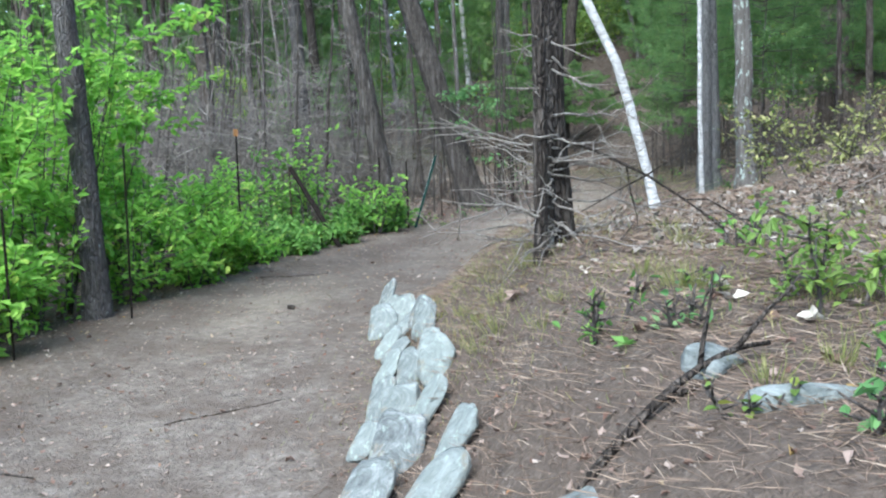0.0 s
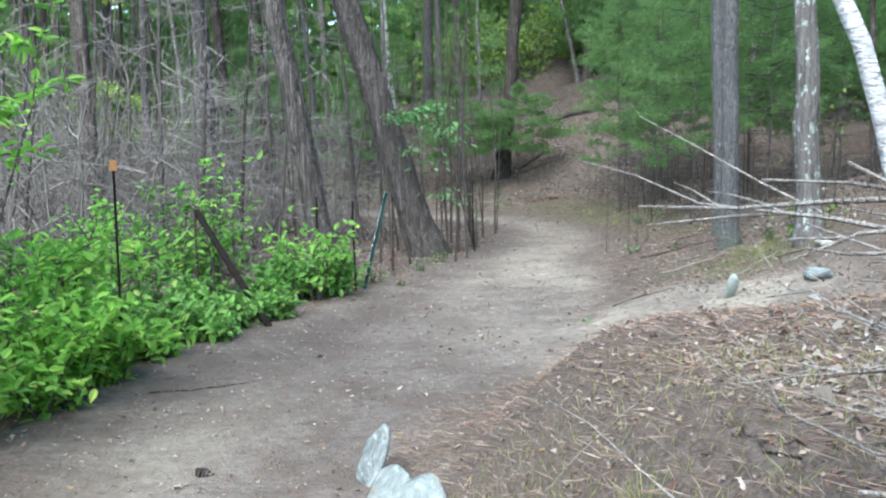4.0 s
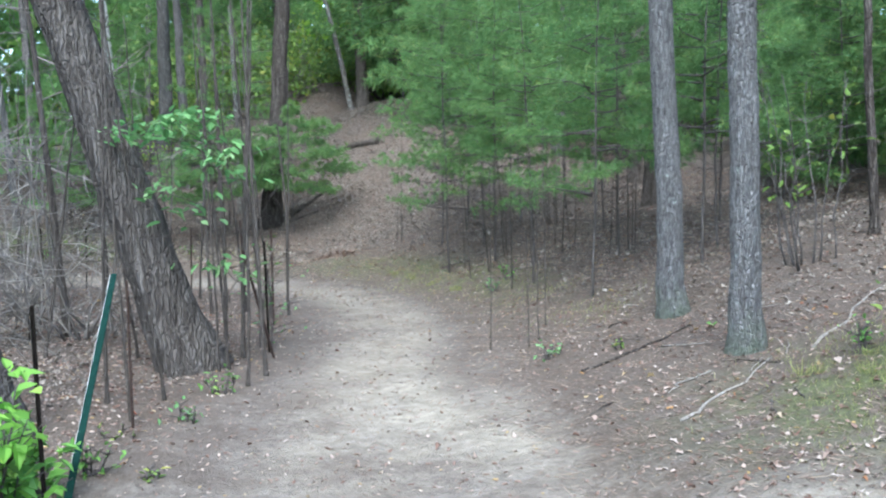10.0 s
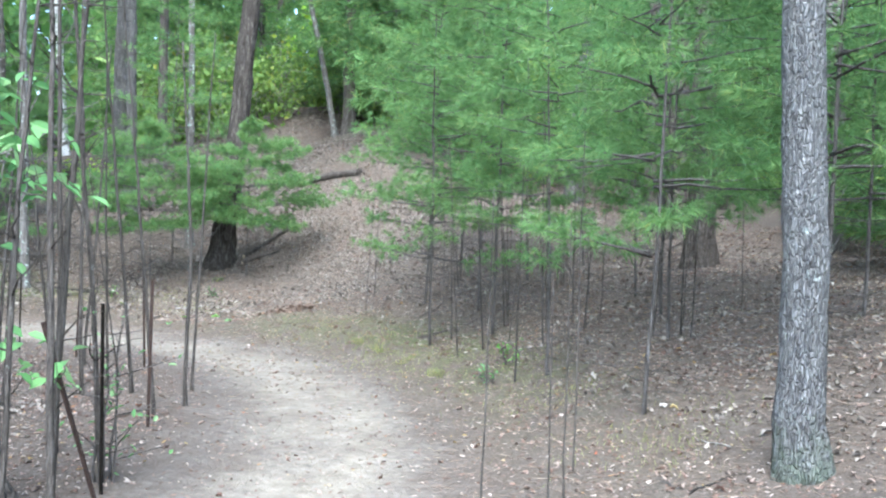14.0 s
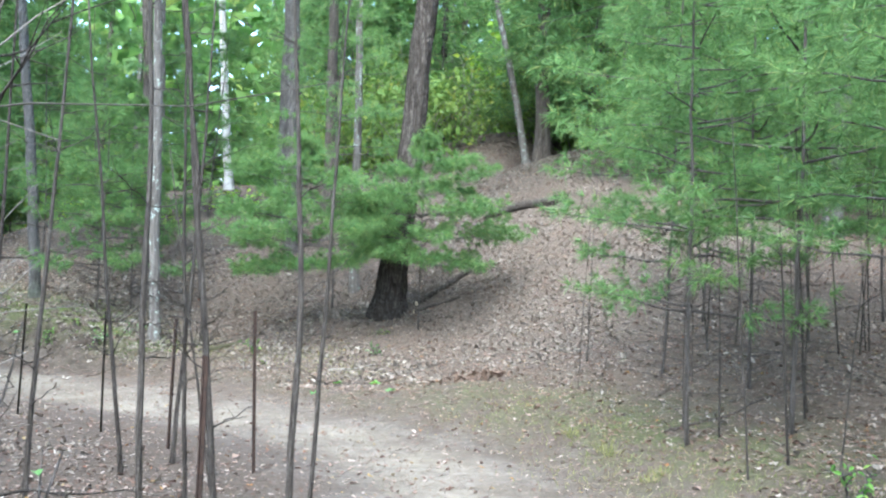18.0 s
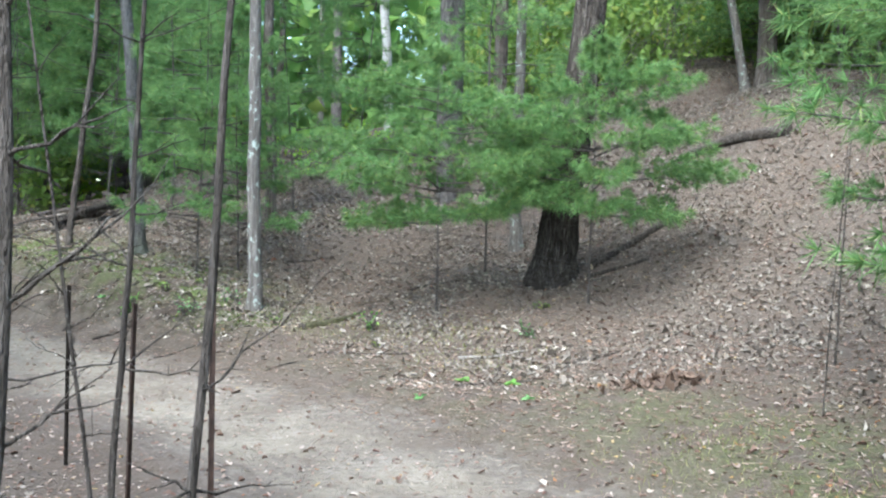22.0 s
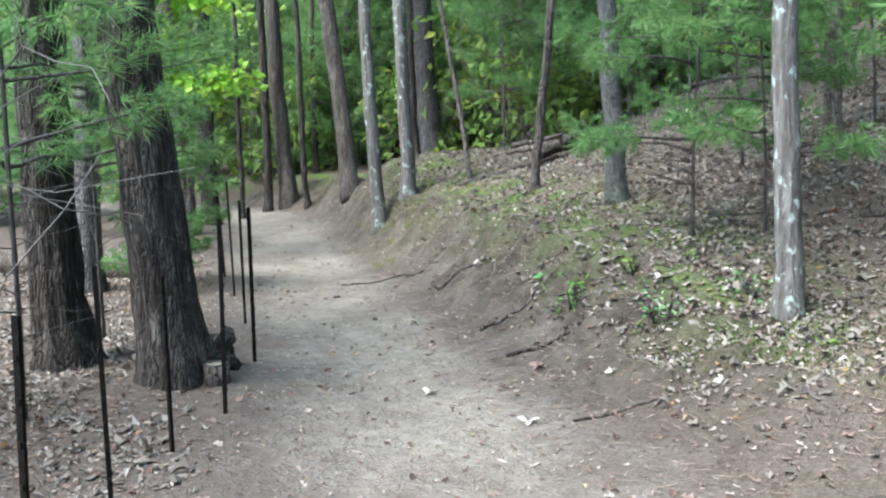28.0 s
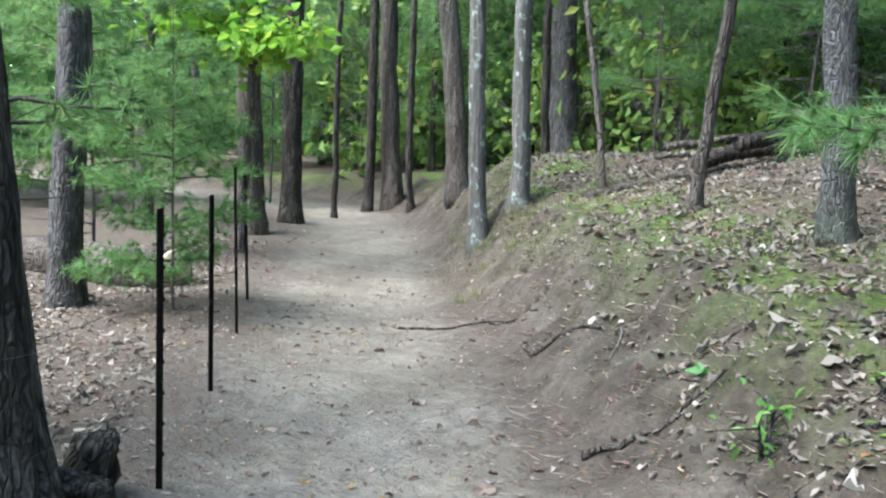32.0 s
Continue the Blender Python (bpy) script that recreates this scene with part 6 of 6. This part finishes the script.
# root mass and cut stump beside the dark trunk
stone(-2.42, 28.4, (0.2, 0.16, 0.3), 20, 25, 60, "dark rotten stump lump beside the thick trunk", BARK_DARK, 0.25, name="rotten_stump", bumps=0.5)["category"] = "stump"
stone(-2.3, 28.32, (0.24, 0.13, 0.12), 70, 15, 61, "dark rotten stump lump beside the thick trunk", BARK_DARK, 0.15, name="rotten_stump", bumps=0.5)["category"] = "stump"
st = thing("cut_stump", pose(-2.12, 28.12, ground(-2.12, 28.12)), "small hollow cut stump beside the fence", "stump")
V, F = tube([(0, 0, -0.05), (0, 0, 0.05), (0.01, 0, 0.12)], [0.085, 0.078, 0.075], 14, np.random.default_rng(3), 0.05)
part("bark", mesh_from("bark", V, F, BARK_BROWN), st)
V, F = tube([(0.01, 0, 0.1215), (0.01, 0, 0.124)], [0.062, 0.06], 14)
part("cut_face", mesh_from("cut_face", V, F, OLD_CUT), st)


# ---- leaf litter, needles, grass ----
def scatter(n, g, lo=(-9, -1), hi=(14, 42)):
    x, y = g.uniform(lo[0], hi[0], n), g.uniform(lo[1], hi[1], n)
    _, off, half = field(x, y)
    return x, y, np.abs(off) - half, off


NEEDLE_LITTER = leaf_material("fallen_needles", (0.0, (0.08, 0.052, 0.04)), (0.5, (0.17, 0.112, 0.082)), (0.85, (0.28, 0.2, 0.147)), (1.0, (0.38, 0.31, 0.24)), through=0.1, rough=0.8)


def litter():
    g = np.random.default_rng(61)
    x, y, e, off = scatter(520000, g)
    patch = 0.5 + 0.5 * np.sin(1.9 * x + 1.1 * np.sin(1.3 * y)) * np.sin(1.7 * y + 0.8 * x)
    keep = np.clip(0.12 + 0.8 * e / 0.9, np.where(y > 22, 0.17, 0.06), 1) * (0.35 + 0.65 * patch) * np.where((off < 0) & (y < 15), 0.35, 1) * np.where((off > 0) & (y < 12), np.where((y > 4.6) & (e > 0.9), 0.9, 0.4), 1) * np.where((off > 0) & (y > 12) & (y < 19), 0.65, 1)
    keep = keep * np.where((off > 0) & (y > 28) & (e < 1.3), 0.8, 1) * (1 - 0.55 * np.exp(-((x - 2.1) / 1.6) ** 2 - ((y - 10.9) / 1.9) ** 2))
    ok = g.uniform(0, 1, len(x)) < keep
    x, y = x[ok], y[ok]
    V, F = flat_leaves(np.stack([x, y, field(x, y)[0] + 0.001], 1), 0.028, g, 0.16, 0.35)
    tagged(new("leaf_litter", mesh_from("leaf_litter", V, F, LITTER, False)), "dry brown and tan leaves strewn over the forest floor", "leaf litter", kind="stuff")
    # matted leaves on the slopes, the brush bed and behind the twin stems
    px, py = [], []
    for x0, x1, y0, y1, n in ((-2.0, 8.0, 27.0, 35.5, 70000), (2.0, 11.5, 35.0, 41.5, 36000), (-6.0, 2.6, 15.0, 27.5, 42000), (0.7, 3.6, 4.3, 7.2, 6000), (-4.6, 1.2, 28.3, 33.5, 13000), (5.0, 12.0, 14.0, 27.0, 22000), (-9.0, -2.6, 27.0, 33.0, 18000), (-8.0, -2.0, 33.5, 38.0, 16000)):
        px.append(g.uniform(x0, x1, n))
        py.append(g.uniform(y0, y1, n))
    x, y = np.concatenate(px), np.concatenate(py)
    _, o2, h2 = field(x, y)
    e2 = np.abs(o2) - h2
    clump = 0.5 + 0.5 * np.sin(2.3 * x + 1.4 * np.sin(1.9 * y)) * np.sin(2.1 * y + 1.2 * np.sin(1.5 * x))
    left = (o2 < 0) & (y > 26)
    ok = g.uniform(0, 1, len(x)) < np.where(left, np.clip((e2 - 0.05) / 0.5, 0, 1), np.clip((e2 - np.where((o2 > 0) & (x < 1.2) & (y > 28), 0.25, 0.4)) / np.where((o2 > 0) & (x < 1.2) & (y > 28), 1.0, 1.8), 0, 1)) * (0.2 + 0.8 * clump ** 1.3)
    x, y = x[ok], y[ok]
    V, F = flat_leaves(np.stack([x, y, field(x, y)[0] + 0.001], 1), 0.036, g, 0.25, 0.5)
    tagged(new("matted_leaves", mesh_from("matted_leaves", V, F, LITTER_DEEP, False)), "deep bed of curled grey-brown oak leaves", "leaf litter", kind="stuff")
    # small pale chips and bits
    x, y, e, off = scatter(130000, g, (-5, 0), (8, 36))
    ok = (g.uniform(0, 1, len(x)) < 0.55) & (e < 3)
    x, y = x[ok], y[ok]
    V, F = flat_leaves(np.stack([x, y, field(x, y)[0] + 0.001], 1), 0.02, g, 0.2, 0.4)
    tagged(new("litter_bits", mesh_from("litter_bits", V, F, LITTER, False)), "small leaf bits and chips on trail and ground", "leaf litter", kind="stuff")
    # pine needles
    x, y, e, off = scatter(90000, g, (-4, 0), (8, 34))
    ok = (e > -0.3) & (off > 0) & (e < 4)
    x, y = np.concatenate([x[ok], g.uniform(-0.4, 3.2, 36000)]), np.concatenate([y[ok], g.uniform(1.2, 9.5, 36000)])
    _, o2, h2 = field(x, y)
    ok = (o2 > h2 - 0.2) & (g.uniform(0, 1, len(x)) > 1.1 * np.exp(-((x - 1.9) / 1.9) ** 2 - ((y - 10.2) / 2.6) ** 2))
    x, y = x[ok], y[ok]
    n = len(x)
    a = g.uniform(0, 6.3, n)
    D = np.stack([np.cos(a), np.sin(a), g.uniform(0, 0.3, n)], 1)
    V, F = blades(np.stack([x, y, field(x, y)[0] + 0.006], 1), D, g.uniform(0.06, 0.14, n), 0.0026, g, 0.1, 0.05)
    tagged(new("pine_needle_litter", mesh_from("pine_needle_litter", V, F, NEEDLE_LITTER, False)), "fallen reddish pine needles on the bank", "pine needles", kind="stuff")
    # dry leaf pile beside the trail
    n = 150
    x, y = g.normal(4.34, 0.16, n), g.normal(26.64, 0.11, n)
    z = field(x, y)[0] + 0.06 * np.exp(-((x - 4.34) ** 2 + (y - 26.64) ** 2) / 0.03) * g.uniform(0, 1, n)
    V, F = flat_leaves(np.stack([x, y, z], 1), 0.05, g, 0.45, 0.5)
    tagged(new("leaf_pile", mesh_from("leaf_pile", V, F, BROWN_LEAF, False)), "small heap of curled dark brown oak leaves", "leaf pile", kind="stuff")
    # grass and moss tufts
    spots = [(x0, y0, 0.35, 26) for x0, y0 in ((0.35, 5.6), (0.2, 6.4), (0.6, 4.2), (1.0, 3.6), (0.1, 7.2), (0.9, 6.7), (0.05, 5.0), (0.25, 5.1), (1.7, 2.9), (1.9, 3.8), (2.1, 4.8), (1.5, 2.3), (4.9, 22.2), (4.6, 23.2), (4.8, 24.2), (4.4, 25.2), (5.1, 21.2), (3.9, 13.5), (3.6, 12.9), (1.4, 29.2), (-3.9, 32.6), (-4.6, 33.2), (-5.4, 33.9), (-5.9, 34.3), (-4.9, 33.3), (5.0, 20.0), (4.7, 18.0), (4.4, 14.2), (3.0, 28.4), (2.7, 29.2))]
    C, D, L = [], [], []
    for x0, y0, r, n in spots:
        n = n * 14
        px, py = g.normal(x0, r, n), g.normal(y0, r, n)
        C.append(np.stack([px, py, field(px, py)[0]], 1))
        D.append(np.stack([g.normal(0, 0.45, n), g.normal(0, 0.45, n), np.ones(n)], 1))
        L.append(g.uniform(0.02, 0.075, n))
    V, F = blades(np.concatenate(C), np.concatenate(D), np.concatenate(L), 0.003, g, 0.1, 0.08)
    tagged(new("grass", mesh_from("grass", V, F, GRASS, False)), "short sparse grass tufts on the bank", "grass", kind="stuff")


RED_LEAF = leaf_material("red_leaf", (0.0, (0.35, 0.03, 0.03)), (1.0, (0.5, 0.06, 0.05)), through=0.3)


def fresh_leaf(x, y, size, material, label, seed):
    """One lobed leaf lying on the ground."""
    gg = np.random.default_rng(seed)
    k = 20
    a = np.linspace(0, 2 * np.pi, k, endpoint=False)
    r = size * (0.62 + 0.3 * np.cos(5 * a) + 0.08 * gg.uniform(-1, 1, k))
    ring = np.stack([r * np.cos(a), r * np.sin(a), 0.02 + 0.015 * np.sin(2 * a) + 0.008 * gg.uniform(0, 1, k)], 1)
    V = np.vstack([[(0, 0, 0.012)], ring])
    F = np.array([(0, i + 1, (i + 1) % k + 1) for i in range(k)])
    ob = new("fallen_leaf", mesh_from("fallen_leaf", V, F, material, False))
    ob.matrix_world = pose(x, y, ground(x, y) - 0.004, gg.uniform(-8, 8), gg.uniform(-8, 8), gg.uniform(0, 360))
    tagged(ob, label, "leaf", "fallen leaves")


for k, (x, y, s, m, w) in enumerate(((2.92, 27.48, 0.11, GREEN, "bright green lobed leaf lying on the ground"), (3.3, 27.2, 0.09, GREEN, "bright green lobed leaf lying on the ground"), (2.6, 26.8, 0.06, PALEGREEN, "pale green lobed leaf lying on the ground"), (3.4, 26.6, 0.07, PALEGREEN, "pale green lobed leaf lying on the ground"),
                                     (0.6, 3.1, 0.06, GREEN, "bright green lobed leaf lying on the ground"), (4.6, 16.0, 0.06, GREEN, "bright green lobed leaf lying on the ground"), (4.5, 15.9, 0.06, BROWN_LEAF, "reddish brown lobed leaf lying on the ground"), (1.6, 12.2, 0.05, PALEGREEN, "pale green lobed leaf lying on the ground"),
                                     (-1.6, 29.5, 0.07, LITTER, "tan lobed leaf lying on the trail"), (-1.2, 30.3, 0.08, PALEGREEN, "pale green lobed leaf lying on the ground"), (1.1, 27.2, 0.08, BROWN_LEAF, "reddish brown lobed leaf lying on the trail"), (-0.6, 29.2, 0.06, LITTER, "tan lobed leaf lying on the trail"), (1.35, 10.35, 0.04, RED_LEAF, "small red leaf lying on sand"), (0.75, 3.6, 0.08, LITTER, "tan lobed leaf lying on the ground"), (0.35, 4.6, 0.07, LITTER, "tan lobed leaf lying on the ground"))):
    fresh_leaf(x, y, s, m, w, k)
for k, (x, y) in enumerate(((-0.4, 29.84), (-0.1, 29.5), (-0.2, 31.1), (0.9, 29.6), (2.1, 28.6))):
    shrub(x, y, 0.1, 0.14, 18, 400 + k, MIDGREEN, 0.05, "tiny green seedling in leaf litter", "seedling", "seedlings")
WEEDS = ((1.0, 3.55), (0.8, 3.15), (1.35, 4.3), (0.75, 2.25), (1.15, 2.2), (1.2, 2.5), (1.6, 4.6), (0.95, 2.0), (0.55, 3.35), (-0.35, 30.0), (0.0, 29.6), (-0.75, 29.9), (-0.15, 30.35), (0.35, 30.0), (4.25, 14.0), (3.95, 16.3), (3.4, 16.6), (-0.3, 15.2), (0.0, 15.0), (0.35, 16.2), (0.7, 17.0), (-0.1, 16.0), (4.9, 20.9), (5.3, 21.4), (3.7, 29.6), (3.55, 28.9), (1.9, 29.3))
for k, (x, y) in enumerate(WEEDS):
    shrub(x, y, 0.13 + 0.05 * (k % 3), 0.2, 26 + 8 * (k % 3), 600 + k, (MIDGREEN, PALEGREEN, GREEN)[k % 3], 0.05, "small green weed with broad leaves in the litter", "weed", "weeds")


def grass_tuft(x, y, n, length, seed):
    """A tuft of long thin blades arching out from one foot."""
    gg = np.random.default_rng(seed)
    a, r = gg.uniform(0, 6.3, n), gg.uniform(0, 0.06, n)
    C = np.stack([r * np.cos(a), r * np.sin(a), 0 * a - 0.01], 1)
    D = np.stack([np.cos(a) * gg.uniform(0.1, 0.9, n), np.sin(a) * gg.uniform(0.1, 0.9, n), np.ones(n)], 1)
    V, F = blades(C, D, length * gg.uniform(0.5, 1.2, n), 0.004, gg, 0.1, 0.03)
    ob = new("grass_tuft", mesh_from("grass_tuft", V, F, GRASS, False))
    ob.matrix_world = pose(x, y, ground(x, y))
    tagged(ob, "tuft of thin yellow-green grass on the bank", "grass", "grass tufts")


gt = np.random.default_rng(71)
for k, (x, y) in enumerate(((0.95, 3.5), (0.85, 3.75), (0.3, 4.35), (0.15, 4.9), (0.2, 5.6), (0.05, 6.2), (0.35, 5.1), (0.5, 4.0), (1.25, 4.9), (0.0, 6.9), (1.5, 3.4), (4.0, 14.2), (4.2, 13.8), (3.8, 13.6), (4.6, 22.6), (4.7, 23.4), (4.5, 24.1), (4.8, 21.7), (-4.9, 33.0), (-5.3, 33.4), (-4.5, 32.6), (-5.7, 33.9), (-4.1, 32.3), (0.75, 5.4), (1.0, 2.6))):
    for j in range(2):
        grass_tuft(x + gt.normal(0, 0.12), y + gt.normal(0, 0.12), 34, gt.uniform(0.07, 0.15), 720 + 3 * k + j)
# moss cushions along the brink of the bank
MOSS = leaf_material("moss", (0.0, (0.022, 0.05, 0.008)), (0.6, (0.06, 0.115, 0.02)), (1.0, (0.14, 0.19, 0.045)), through=0.2, rough=0.9)
mx, my = gt.uniform(-5.5, 1.6, 90000), gt.uniform(28.6, 34.5, 90000)
mz, moff, mhalf = field(mx, my)
md = moff - mhalf
spot = np.sin(2.7 * mx + 1.3 * np.sin(3.1 * my)) + np.sin(3.3 * my - 1.9 * mx) + 0.6 * np.sin(7.0 * mx + 5.0 * my)
mok = (spot > 0.75) & (gt.uniform(0, 1, len(mx)) < np.exp(-((md - 1.15) / 0.45) ** 2))
mx, my, mz = mx[mok], my[mok], mz[mok]
V, F = blades(np.stack([mx, my, mz - 0.002], 1), gt.normal(0, 0.5, (len(mx), 3)) + np.array([0, 0, 1.0]), gt.uniform(0.012, 0.035, len(mx)), 0.008, gt, 0.1, 0.2)
tagged(new("moss", mesh_from("moss", V, F, MOSS, False)), "soft green moss along the brink of the trail bank", "moss", kind="stuff")
PALE_LEAF = leaf_material("pale_dry_leaf", (0.0, (0.34, 0.29, 0.23)), (1.0, (0.56, 0.52, 0.46)), through=0.2, rough=0.8)
for k in range(46):
    x, y = ((gt.uniform(0.2, 1.7), gt.uniform(2.3, 5.5)), (gt.uniform(-1.6, 2.2), gt.uniform(28.4, 31.0)), (gt.uniform(1.2, 2.6), gt.uniform(4.9, 7.0)), (gt.uniform(2.4, 4.4), gt.uniform(26.4, 29.2)))[k % 4]
    fresh_leaf(x, y, gt.uniform(0.035, 0.075), PALE_LEAF if k % 3 else BROWN_LEAF, "pale dry lobed leaf lying on the ground" if k % 3 else "dark brown lobed leaf lying on the ground", 300 + k)
for k, (x, y) in enumerate(((3.55, 17.3), (3.75, 17.5), (3.3, 17.6), (4.05, 17.9))):
    bare_sapling(x, y, 1.3 + 0.25 * k, 0.008, 170 + k, (0.05, 0.1), 7, "thin bare seedling stem beside the trail pines", "seedling stems", reach=0.25)
litter()
